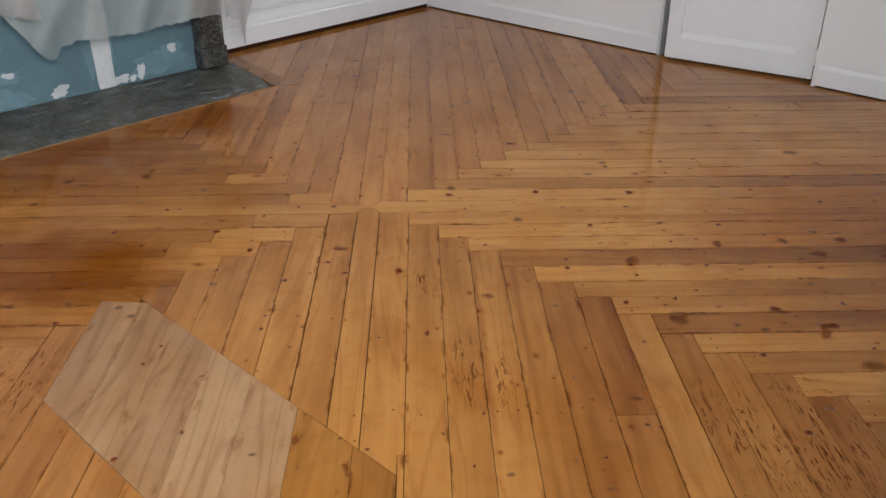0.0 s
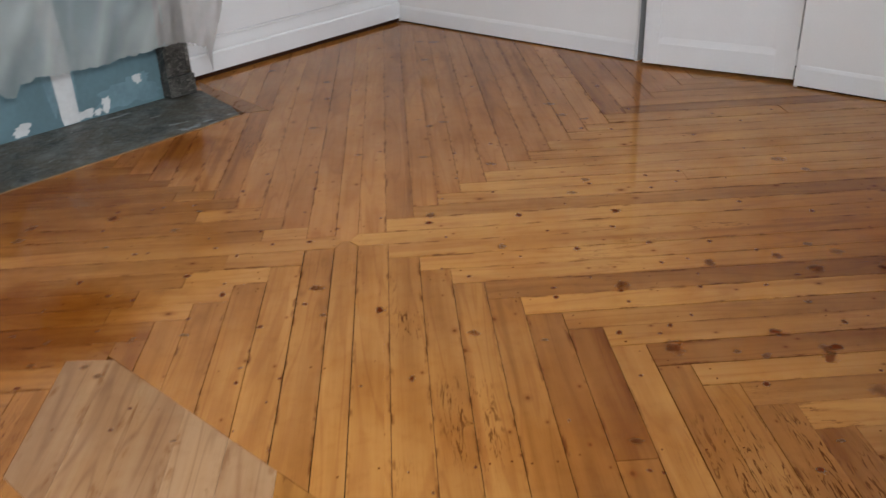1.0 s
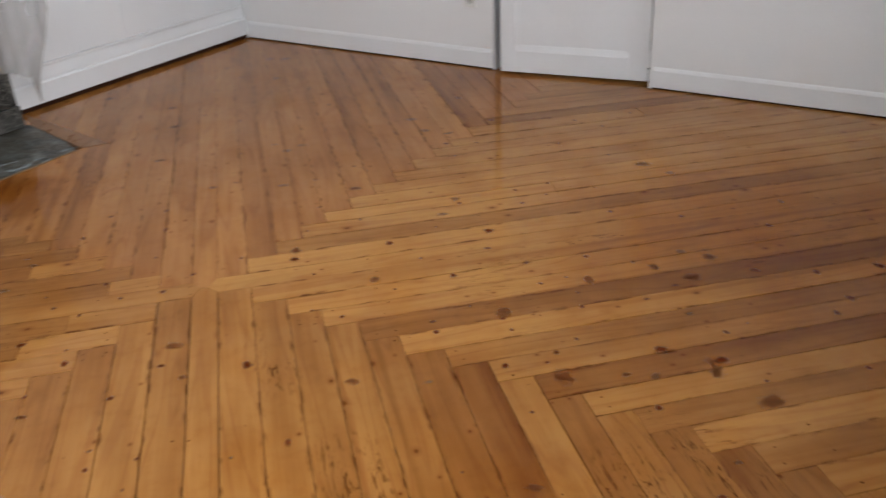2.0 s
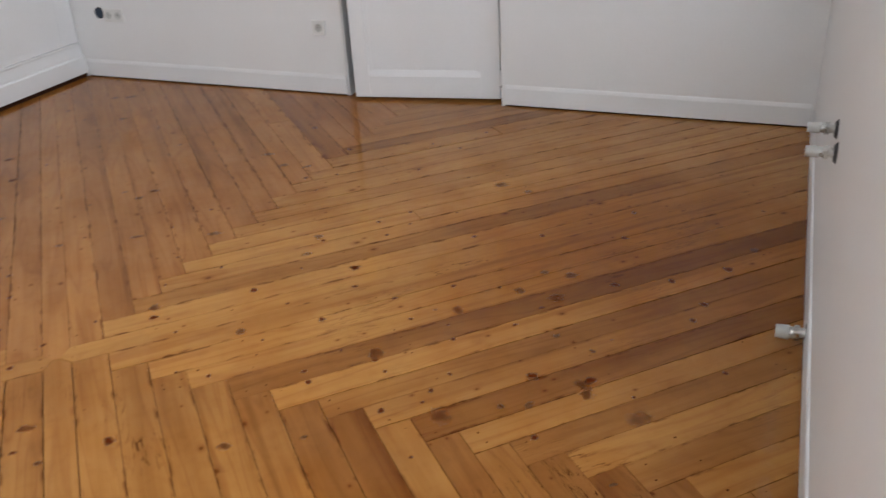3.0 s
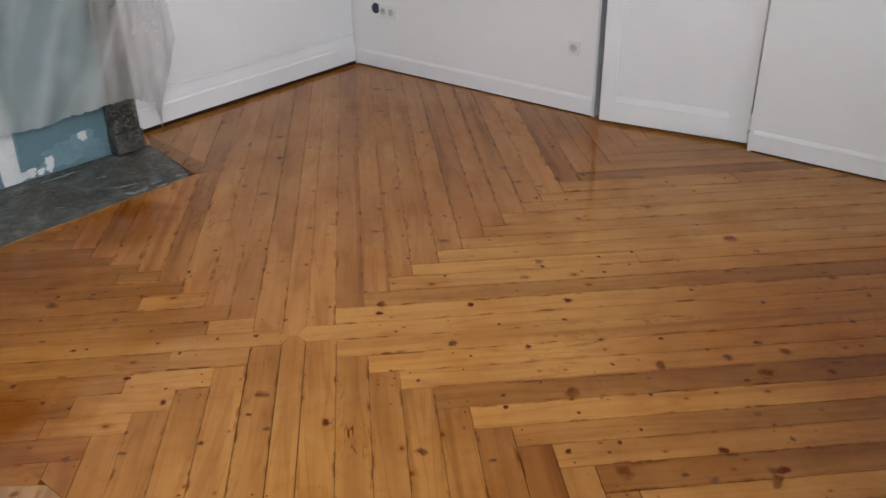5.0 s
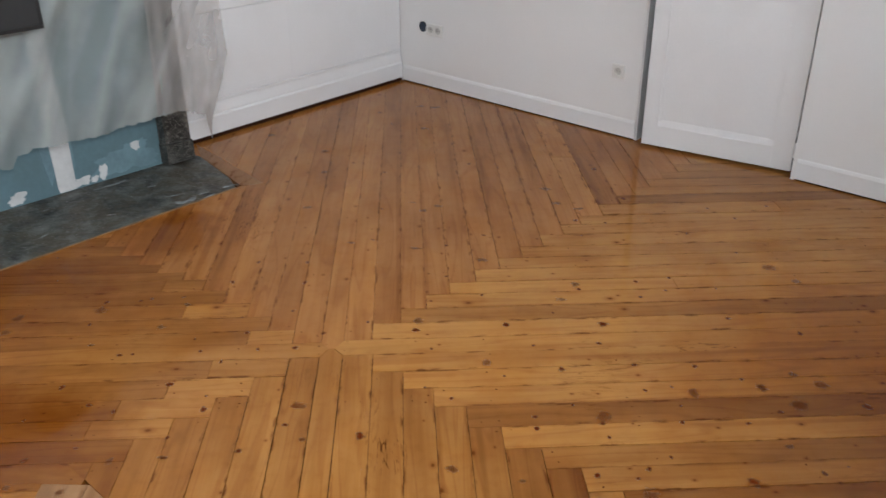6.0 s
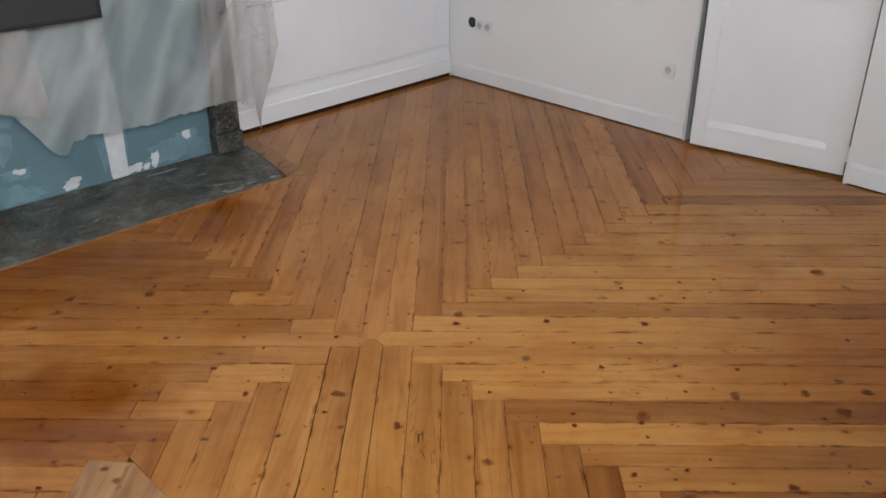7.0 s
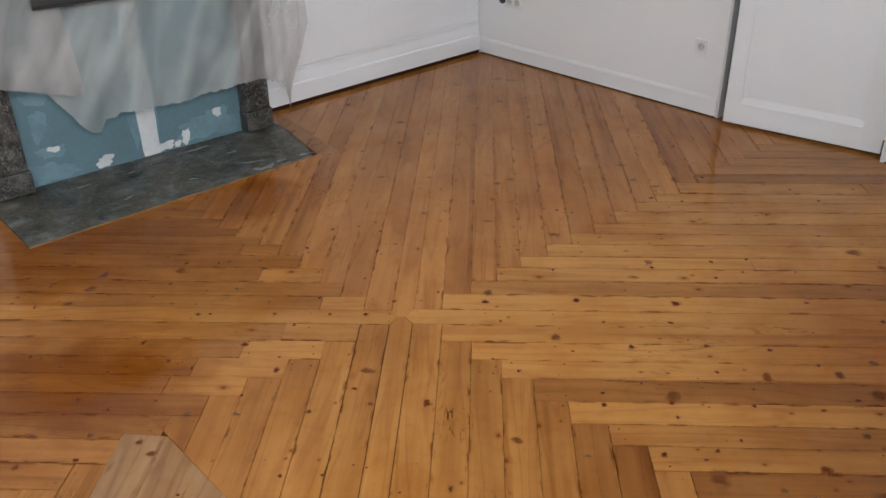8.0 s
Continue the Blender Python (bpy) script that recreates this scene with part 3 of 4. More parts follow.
masking_film("masking_film", -0.70, 0.655, 1.16, lambda p: torn(p, MAIN_FOOT, 2), -0.045, FILM, "milky translucent masking film hanging with a torn edge", 0.015, 4, pulled=0.022)
LEFT_FOOT = ((0, 0.62), (0.5, 0.52), (1, 0.42))
masking_film("masking_film", -0.95, -0.324, 1.16, lambda p: torn(p, LEFT_FOOT, 6, 0.003), -0.085, FILM_THICK, "doubled milky masking film with a straight edge", 0.007, 9, 0.0, 0.064)
SIDE_FOOT = ((0, 0.31), (0.35, 0.30), (0.6, 0.25), (0.66, 0.10), (0.70, 0.21), (0.8, 0.36), (0.9, 0.42), (1, 0.55))
masking_film("masking_film", 0.56, 0.96, 1.16, lambda p: torn(p, SIDE_FOOT, 8), -0.06, FILM_THICK, "bunched milky masking film draped past the jamb", 0.013, 12, 0.06, pulled=0.006)

screen = empty("dark_metal_panel", m_fire, "charcoal grey metal panel with a black edge above the film", "metal panel")
part("sheet", box((-0.42, -0.130, 0.860), (0.010, -0.122, 1.15), 0.001), CHARCOAL, screen)
bm = box((-0.42, -0.134, 0.845), (0.026, -0.118, 0.860), 0.002)
box((0.010, -0.134, 0.860), (0.026, -0.118, 1.15), 0.002, bm)
part("edge", bm, BLACK, screen)

# ---- floor ----


def clip(poly, a, b):
    """The piece of a polygon to the left of the line from a to b."""
    out = []
    side = [(b[0] - a[0]) * (p[1] - a[1]) - (b[1] - a[1]) * (p[0] - a[0]) for p in poly]
    for i, p in enumerate(poly):
        q, s, t = poly[(i + 1) % len(poly)], side[i], side[(i + 1) % len(poly)]
        if s >= 0:
            out.append(p)
        if (s > 1e-9 and t < -1e-9) or (s < -1e-9 and t > 1e-9):
            f = s / (s - t)
            out.append((p[0] + f * (q[0] - p[0]), p[1] + f * (q[1] - p[1])))
    return out


def area(poly):
    return 0.5 * sum(p[0] * q[1] - q[0] * p[1] for p, q in zip(poly, poly[1:] + poly[:1]))


def inside(poly, convex):
    for a, b in zip(convex, convex[1:] + convex[:1]):
        poly = clip(poly, a, b) if len(poly) > 2 else poly
    return poly if len(poly) > 2 else []


def outside(poly, convex):
    """The pieces of a polygon that a convex one leaves free."""
    if area(inside(poly, convex) or [(0, 0)]) < 2e-5:
        return [poly]
    pieces = []
    for a, b in zip(convex, convex[1:] + convex[:1]):
        free = clip(poly, b, a)
        if len(free) > 2 and area(free) > 2e-4:
            pieces.append(free)
        poly = clip(poly, a, b)
        if len(poly) < 3:
            break
    return pieces


def ccw(*pts):
    pts = list(pts)
    return pts if area(pts) > 0 else pts[::-1]


ROOM = ccw((0.31, 3.60), (3.42, 0.47), (0.40, -2.60), (-0.39, -3.34), (-3.34, -0.394))
HEARTH = ccw((-1.583, 0.482), (-0.570, 1.532), (-0.865, 1.975), (-1.06, 2.10), (-2.12, 1.04))
HEARTH_SLAB = ccw((-1.583, 0.482), (-0.590, 1.511), (-0.650, 1.652), (-0.865, 1.975), (-1.06, 2.10), (-2.12, 1.04))     # its far corner is broken off
BORDER = ccw((-0.570, 1.532), (-0.455, 1.560), (-0.935, 2.190), (-0.865, 1.975))
PATCH = ccw((-0.755, -0.640), (-0.620, -0.650), (0.130, -1.395), (0.130, -1.975), (-0.745, -1.105))

bm = bmesh.new()
bmesh.ops.create_cube(bm, size=1.0, matrix=Matrix.Translation((mid.x, mid.y, -0.06)) @ Matrix.Rotation(radians(45), 4, "Z") @ Matrix.Diagonal((6.2, 5.6, 0.07, 1)))
floor = structure("floor", bm, SUBFLOOR, Matrix.Identity(4), "old varnished pine floor laid in four mitred fields, knotty and worn", "wooden floor")

rng = random.Random(11)


def seam(a, b):
    """Whether an edge is only where a notched board's outline was divided, on the drawn-out side of a cut-out."""
    for shape in (HEARTH, BORDER, PATCH):
        for p, q in zip(shape, shape[1:] + shape[:1]):
            d = Vector((q[0] - p[0], q[1] - p[1]))
            long = d.length
            d.normalize()
            if all(abs(d.x * (v[1] - p[1]) - d.y * (v[0] - p[0])) < 1e-5 for v in (a, b)):
                at = d.x * ((a[0] + b[0]) / 2 - p[0]) + d.y * ((a[1] + b[1]) / 2 - p[1])
                if not 0 <= at <= long:
                    return True
    return False


def shrink(poly, by):
    """The polygon drawn in by a joint's half width, edge by edge."""
    out = poly
    for a, b in zip(poly, poly[1:] + poly[:1]):
        d = Vector((b[0] - a[0], b[1] - a[1]))
        if d.length < 1e-5:
            continue
        d.normalize()
        if seam(a, b):
            continue
        w = by * rng.choice((0.25, 0.5, 0.7, 0.9, 1.15))
        nx, ny = -d.y * w, d.x * w
        out = clip(out, (a[0] + nx, a[1] + ny), (b[0] + nx, b[1] + ny))
        if len(out) < 3:
            return []
    return out


def plank(poly, lengthwise, tone, material=PINE, name="plank", label="", lift=0.0, joint=0.0013, centre=None, rosy=0.0):
    """One board: its top a touch uneven, its sides down into the joint. The local x runs along the grain."""
    if material is PINE:
        # old joints: some shut tight, some open
        wide = (0.0006, 0.0013) if lengthwise == "x" else (0.0004, 0.0010) if rosy > 0.6 else (0.0008, 0.0016)
        joint = random.Random(round(sum(p[0] * 7.1 + p[1] * 3.3 for p in poly) * 1000)).uniform(*wide)
    poly = shrink(poly, joint)
    if len(poly) < 3 or area(poly) < 1.5e-4:
        return None
    c = (sum(p[0] for p in poly) / len(poly), sum(p[1] for p in poly) / len(poly))
    if centre is not None:
        c = (c[0], centre) if lengthwise == "x" else (centre, c[1])
    turn = 90 if lengthwise == "y" else 0
    inv = Matrix.Rotation(-radians(turn), 2)
    local = [inv @ Vector((p[0] - c[0], p[1] - c[1])) for p in poly]
    tilt, z = rng.uniform(-0.006, 0.006), lift + rng.uniform(-0.0006, 0.0004)
    soft = 0.0010
    bm = bmesh.new()
    inner = [Vector(v) * max(0.6, 1 - soft / max(v.length, 0.01)) for v in local]
    top = [bm.verts.new((v.x, v.y, z + tilt * v.y)) for v in inner]
    rim = [bm.verts.new((v.x, v.y, z + tilt * v.y - 0.0004)) for v in local]
    low = [bm.verts.new((v.x, v.y, -0.022)) for v in local]
    bm.faces.new(top)
    for i in range(len(local)):
        j = (i + 1) % len(local)
        bm.faces.new((rim[i], rim[j], top[j], top[i]))
        bm.faces.new((low[i], low[j], rim[j], rim[i]))
    ob = part(name, bm, material, floor, label)
    ob.matrix_basis = pose(c[0], c[1], 0, 0, 0, turn)
    ob.color = (tone, rosy, 0, 1)
    return ob


NAILS = []


def within(p, poly, by):
    """Whether a point lies inside a convex outline, by metres clear of its edge."""
    for a, b in zip(poly, poly[1:] + poly[:1]):
        d = Vector((b[0] - a[0], b[1] - a[1]))
        if d.length > 1e-6 and (d.x * (p[1] - a[1]) - d.y * (p[0] - a[0])) / d.length < by:
            return False
    return True


def nail(poly, k):
    """Old filled nail holes where a board crosses the joists, and near its ends."""
    lo, hi = min(v[k] for v in poly), max(v[k] for v in poly)
    across = [v[1 - k] for v in poly]
    mid_line = (min(across) + max(across)) / 2
    rows = [g * 0.43 + 0.11 for g in range(-9, 10) if lo + 0.05 < g * 0.43 + 0.11 < hi - 0.05] + [lo + 0.035, hi - 0.035]
    for g in rows:
        for off in (-0.027, 0.027):
            if rng.random() < 0.30:
                u, v = g + rng.uniform(-0.012, 0.012), mid_line + off + rng.uniform(-0.008, 0.008)
                q = (u, v) if k == 0 else (v, u)
                if within(q, poly, 0.008):
                    NAILS.append((*q, rng.uniform(0.0018, 0.0036)))


def lay(poly, lengthwise, tone, rosy=0.38):
    """Fit one course into the room, round the hearth and the mended patch, with a butt joint here and there."""
    pieces = [inside(poly, ROOM)]
    for hole_shape in (HEARTH, BORDER, PATCH):
        pieces = [q for p in pieces if p for q in outside(p, hole_shape)]
    k = 0 if lengthwise == "x" else 1
    centre = (min(v[1 - k] for v in poly) + max(v[1 - k] for v in poly)) / 2
    for p in pieces:
        lo, hi = min(v[k] for v in p), max(v[k] for v in p)
        if hi - lo > 1.1 and rng.random() < 0.12:
            cut = lo + (hi - lo) * rng.uniform(0.3, 0.7)
            a, b = ((cut, 0), (cut, 1)) if k == 0 else ((1, cut), (0, cut))
            halves = (clip(p, a, b), clip(p, b, a))
        else:
            halves = (p,)
        for n, h in enumerate(halves):
            if len(h) > 2 and area(h) > 3e-4:
                nail(h, k)
                plank(h, lengthwise, min(1.0, max(0.0, tone + (rng.uniform(-0.15, 0.15) if n else 0.0))), centre=centre, rosy=rosy)


# the joints of each field, counted outward from the middle; the old boards differ a little in width
FAR, N = 4.2, 36


def joints(lines, step):
    lines = list(lines)
    while len(lines) <= N:
        lines.append(lines[-1] + step)
    return lines


EAST_UP = joints((0.052, 0.160, 0.261, 0.365, 0.456, 0.562, 0.658, 0.759, 0.871, 0.977, 1.069, 1.195, 1.300, 1.400), 0.102)
EAST_DOWN = joints((0.040, 0.147, 0.249, 0.348, 0.456, 0.558, 0.650, 0.748, 0.855, 0.950, 1.044), 0.100)
WEST_UP = joints((0.042, 0.130, 0.232, 0.338, 0.443, 0.536, 0.605, 0.678, 0.768), 0.095)
WEST_DOWN = joints((0.050, 0.157, 0.262, 0.364, 0.456, 0.556, 0.668, 0.770, 0.870), 0.100)
NORTH_RIGHT = joints((0.041, 0.141, 0.243, 0.340, 0.435, 0.545, 0.652, 0.757, 0.862, 0.972, 1.070, 1.192, 1.305, 1.400), 0.102)
NORTH_LEFT = joints((0.038, 0.141, 0.238, 0.332, 0.441, 0.540, 0.640, 0.755), 0.098)
SOUTH_RIGHT = joints((0.043, 0.147, 0.250, 0.348, 0.447, 0.546, 0.654, 0.753, 0.850, 0.940, 1.035, 1.140), 0.100)
SOUTH_LEFT = joints((0.037, 0.139, 0.244, 0.348, 0.456, 0.553, 0.642), 0.100)

# depth of colour of the courses, by their number from the middle
EAST = {0: 0.95, -1: 0.88, -2: 1.0, -3: 0.92, -4: 0.36, -5: 0.98, -6: 0.50, -7: 0.62, -8: 0.30, -9: 0.72, -10: 0.45, 1: 1.05, 2: 0.62, 3: 0.95, 4: 1.0, 5: 0.95, 6: 0.8, 7: 0.72,
        8: 0.78, 9: 0.7, 10: 0.74, 11: 0.72, 12: 0.36, 13: 0.62}
NORTH = {0: 0.74, 1: 0.76, 2: 0.58, 3: 0.62, 4: 0.62, 5: 0.66, 6: 0.66, 7: 0.52, 8: 0.60, 9: 0.58, 10: 0.64, 11: 0.74, 12: 0.40, 13: 0.55, -1: 0.62, -2: 0.56, -3: 0.62, -4: 0.72, -5: 0.5}
SOUTH_TONE = {-8: 0.28, -7: 0.32, -6: 0.40, -5: 0.42, -4: 0.44, -3: 0.46, -2: 0.60, -1: 0.52, 0: 0.68, 1: 0.66, 2: 0.56, 3: 0.55, 4: 0.60, 5: 0.46, 6: 0.32, 7: 0.36, 8: 0.62, 9: 0.56, 10: 0.52}
WEST = {0: 0.58, 1: 0.36, 2: 0.40, 3: 0.44, 4: 0.26, 5: 0.32, 6: 0.36, 7: 0.26, 8: 0.32, -1: 0.46, -2: 0.46, -3: 0.32, -4: 0.44, -5: 0.26, -6: 0.28, -7: 0.40, -8: 0.34}
# short paler lengths at the ends of the boards on the hearth side: length and depth of colour
TIPS = {-1: (0.26, 0.62), -2: (0.27, 0.74), -3: (0.30, 0.58), -4: (0.25, 0.56), 1: (0.16, 0.72), 3: (0.24, 0.70), 5: (0.16, 0.5)}
for i in range(-N, N + 1):
    k = abs(i)
    t_e, t_w = EAST.get(i, rng.uniform(0.38, 0.8)), WEST.get(i, rng.uniform(0.28, 0.48))
    t_n, t_s = NORTH.get(i, rng.uniform(0.52, 0.74)), SOUTH_TONE.get(i, rng.uniform(0.30, 0.60))
    if i == 0:
        e0, e1, w0, w1 = -EAST_DOWN[0], EAST_UP[0], -WEST_DOWN[0], WEST_UP[0]
        n0, n1, s0, s1 = -NORTH_LEFT[0], NORTH_RIGHT[0], -SOUTH_LEFT[0], SOUTH_RIGHT[0]
        lay(ccw((0.010, 0), (s1, e0), (FAR, e0), (FAR, e1), (n1, e1)), "x", t_e)
        lay(ccw((-0.010, 0), (n0, w1), (-FAR, w1), (-FAR, w0), (s0, w0)), "x", t_w)
        lay(ccw((-0.010, 0), (0.010, 0), (n1, e1), (n1, FAR), (n0, FAR), (n0, w1)), "y", t_n, 0.80)
        lay(ccw((0.010, 0), (-0.010, 0), (s0, w0), (s0, -FAR), (s1, -FAR), (s1, e0)), "y", t_s)
        continue
    up = i > 0
    # east and west fields: courses above and below the middle line
    lines, ends = (EAST_UP, NORTH_RIGHT) if up else (EAST_DOWN, SOUTH_RIGHT)
    sign = 1 if up else -1
    lo, hi, near = sign * lines[k - 1], sign * lines[k], ends[k]
    lay(ccw((near, lo), (FAR, lo), (FAR, hi), (near, hi)), "x", t_e)
    lines, ends = (WEST_UP, NORTH_LEFT) if up else (WEST_DOWN, SOUTH_LEFT)
    lo, hi, near = sign * lines[k - 1], sign * lines[k], ends[k]
    tip, t_tip = TIPS.get(i, (0.0, 0.0))
    if tip:
        lay(ccw((-near - tip, lo), (-near, lo), (-near, hi), (-near - tip, hi)), "x", t_tip)
    lay(ccw((-FAR, lo), (-near - tip, lo), (-near - tip, hi), (-FAR, hi)), "x", t_w)
    # north and south fields: courses right and left of the middle line
    lines, back = (NORTH_RIGHT, EAST_UP[k - 1]) if up else (NORTH_LEFT, WEST_UP[k - 1])
    lo, hi = sign * lines[k - 1], sign * lines[k]
    lay(ccw((lo, back), (hi, back), (hi, FAR), (lo, FAR)), "y", t_n, 0.80)
    lines, back = (SOUTH_RIGHT, EAST_DOWN[k - 1]) if up else (SOUTH_LEFT, WEST_DOWN[k - 1])
    lo, hi = sign * lines[k - 1], sign * lines[k]
    lay(ccw((lo, -FAR), (hi, -FAR), (hi, -back), (lo, -back)), "y", t_s)

verts, faces = [], []
for x, y, r in NAILS:
    at = len(verts)
    verts += [(x + r * 1.2 * math.cos(a), y + r * math.sin(a), 0.0009) for a in np.linspace(0, 2 * math.pi, 7, endpoint=False)]
    faces.append(tuple(range(at, at + 7)))
nail_mesh = bpy.data.meshes.new("nail_hole")
nail_mesh.from_pydata(verts, [], faces)
nail_mesh.materials.append(NAIL)
nails = tagged(new("nail_hole", nail_mesh), "small dark filled nail holes in the boards", kind="stuff")
nails.parent = floor

# the mended patch: wider boards of new, paler pine
edges_x = (-0.80, -0.625, -0.50, -0.372, -0.245, -0.115, 0.028, 0.14)
for k, (a, b) in enumerate(zip(edges_x, edges_x[1:])):
    p = inside(ccw((a, -2.5), (b, -2.5), (b, -0.5), (a, -0.5)), PATCH)
    if p:
        if k > 4:
            plank(p, "y", (0.45, 0.3)[k - 5], PINE)
        else:
            plank(p, "y", (0.52, 0.54, 0.52, 0.72, 0.68)[k], NEW_PINE, "patch_plank", "paler board of new pine let into the old floor", joint=0.00025)

plank(BORDER, "y", 0.3, BORDER_PINE, "hearth_border", "brown board closing the end of the hearth")
hearth_bm = bmesh.new()
shape = shrink(HEARTH_SLAB, 0.003)
top = [hearth_bm.verts.new((x, y, 0.002)) for x, y in shape]
low = [hearth_bm.verts.new((x, y, -0.024)) for x, y in shape]
hearth_bm.faces.new(top)
for i in range(len(top)):
    j = (i + 1) % len(top)
    hearth_bm.faces.new((low[i], low[j], top[j], top[i]))
hearth = tagged(make("hearth_slab", hearth_bm, SLATE), "dark grey worn stone hearth slab set flush in the floor", "hearth")


m_edge, len_edge = along((-0.592, 1.510), (-1.583, 0.482))
strip_bm = bmesh.new()
rows = []
for k in range(41):
    u = len_edge * k / 40
    w = 0.010 + 0.005 * noise.noise((u * 9, 0.3, 0.7)) + 0.002 * noise.noise((u * 37, 1.3, 0.7))
    rows.append([strip_bm.verts.new((u, y, z)) for y, z in ((-0.002, -0.01), (-0.002, 0.0026), (w * 0.6, 0.0028), (w, 0.0012), (w, -0.01))])
for a, b in zip(rows, rows[1:]):
    for i in range(4):
        strip_bm.faces.new((a[i], a[i + 1], b[i + 1], b[i]))
strip = part("edge_filler", strip_bm, WOOD_FILLER, hearth, "ochre wood filler along the edge of the hearth")
strip.matrix_basis = m_edge


def spill(x, y, w, h, turn, seed):
    """A flat dry splash of plaster on the hearth."""
    srng = random.Random(seed)
    ph = [srng.uniform(0, 6.3) for _ in range(3)]
    bm = bmesh.new()
    ring, rim = [], []
    for k in range(28):
        a = 2 * math.pi * k / 28
        q = 1 + 0.35 * math.sin(3 * a + ph[0]) + 0.2 * math.sin(5 * a + ph[1]) + 0.18 * math.sin(9 * a + ph[2])
        ring.append(bm.verts.new((0.45 * w * q * math.cos(a), 0.45 * h * q * math.sin(a), 0.0012)))
        rim.append(bm.verts.new((0.5 * w * q * math.cos(a), 0.5 * h * q * math.sin(a), 0.0)))
    bm.faces.new(ring)
    for k in range(28):
        bm.faces.new((rim[k], rim[(k + 1) % 28], ring[(k + 1) % 28], ring[k]))
    ob = part("plaster_splash", bm, DUST, hearth, "pale dried plaster splash")
    ob.matrix_basis = pose(x, y, 0.0022, 0, 0, turn)


for k, row in enumerate(((-0.79, 1.36, 0.10, 0.030, 60), (-0.83, 1.33, 0.05, 0.025, 10), (-0.88, 1.42, 0.09, 0.008, 25), (-0.63, 1.53, 0.07, 0.018, 30), (-1.23, 1.58, 0.16, 0.012, 45), (-1.45, 1.27, 0.03, 0.008, 40), (-0.74, 1.44, 0.05, 0.012, 35), (-0.70, 1.41, 0.06, 0.010, 50), (-1.02, 1.55, 0.04, 0.010, 40), (-1.62, 1.10, 0.05, 0.008, 45), (-1.12, 1.20, 0.03, 0.009, 15), (-1.35, 0.98, 0.04, 0.008, 70))):
    spill(*row, 70 + k)

# knots: x, y, and half their breadth in millimetres; small dark ones, then broad brown ones
DARK_EAST = ((0.627, 0.126, 14), (0.981, 0.111, 19), (0.939, -0.016, 10), (0.707, -0.018, 6), (0.942, 0.374, 9), (0.811, 0.201, 6), (1.18, 0.425, 9), (1.32, 0.446, 9), (1.17, 0.301, 9), (1.28, 0.347, 7), (1.48, 0.351, 6), (1.67, 0.656, 7), (1.52, 0.851, 10), (1.7, 1.12, 8), (1.99, 1.13, 8), (1.05, 1.02, 13), (1.05, 0.859, 7), (1.18, 0.984, 8), (1.79, 1, 10), (1.33, 1.26, 14), (0.78, -0.166, 13), (1.03, -0.153, 10), (0.585, -0.194, 6), (1.23, -0.171, 11), (1.03, -0.297, 8), (1.12, -0.282, 7), (1.36, -0.255, 9), (0.855, -0.46, 9), (0.658, -0.416, 9), (0.655, -0.471, 10), (0.782, -0.362, 7), (0.863, -0.525, 8),)
DARK_EAST_FAR = ((1.1, -0.464, 8), (1.3, -0.481, 8), (1.42, -0.43, 9), (1.12, -0.384, 6), (1.02, -0.619, 6), (0.792, -0.687, 10), (0.944, -0.666, 9), (0.904, -0.704, 6), (1.22, -0.736, 18), (1.45, 0.126, 10), (1.67, 0.01, 12), (0.35, -0.016, 8), (0.403, -0.308, 9), (0.32, -0.246, 6), (0.295, 0.106, 14), (0.36, 0.313, 6), (0.559, 0.348, 9), (1.1, -0.958, 13), (1.43, -0.706, 10), (1.51, -0.685, 5), (1.35, -0.826, 16), (1.41, -0.94, 6), (2.08, -0.512, 16), (1.87, -0.65, 15), (1.78, -0.708, 12), (1.87, -0.488, 13), (1.7, -0.419, 15), (1.92, -0.152, 12), (1.69, -0.965, 8), (2.49, -0.221, 8),)
DARK_WEST = ((-0.861, -0.183, 11), (-0.513, -0.187, 13), (-1.21, -0.274, 9), (-1.08, -0.327, 7), (-0.739, -0.287, 10), (-0.653, -0.322, 8), (-0.374, -0.323, 13), (-0.381, -0.255, 7), (-0.918, -0.353, 6), (-0.843, -0.538, 10), (-0.845, -0.757, 8), (-1.21, 0.76, 7), (-1.14, 0.553, 7), (-0.884, 0.37, 11), (-0.76, 0.373, 9), (-0.721, 0.388, 9), (-0.597, 0.395, 9), (-0.898, 0.207, 9), (-1.34, 0.031, 9), (-0.491, 0.087, 8), (-0.313, 0.119, 8), (-0.732, -0.003, 11), (-0.686, 0.002, 6), (-0.455, 0.008, 8), (-0.256, 0.009, 8), (-0.37, -0.06, 8), (-0.348, 0.232, 6), (-0.127, 0.012, 12), (-0.956, -0.49, 10), (-0.712, -0.492, 7),)
DARK_NORTH = ((0.187, 2.49, 11), (0.156, 1.68, 9), (0.12, 0.864, 8), (0.151, 1.2, 8), (-0.146, 0.662, 10), (-0.14, 0.49, 11), (0.441, 0.79, 8), (0.427, 0.507, 7), (0.612, 1.78, 12), (-0.352, 0.673, 10), (-0.43, 0.506, 11), (0.123, 0.173, 8), (-0.037, 0.102, 7), (-0.165, 0.266, 6), (0.612, 0.885, 10), (0.114, 2.73, 14), (-0.013, 1.83, 9), (1.27, 1.66, 18),)
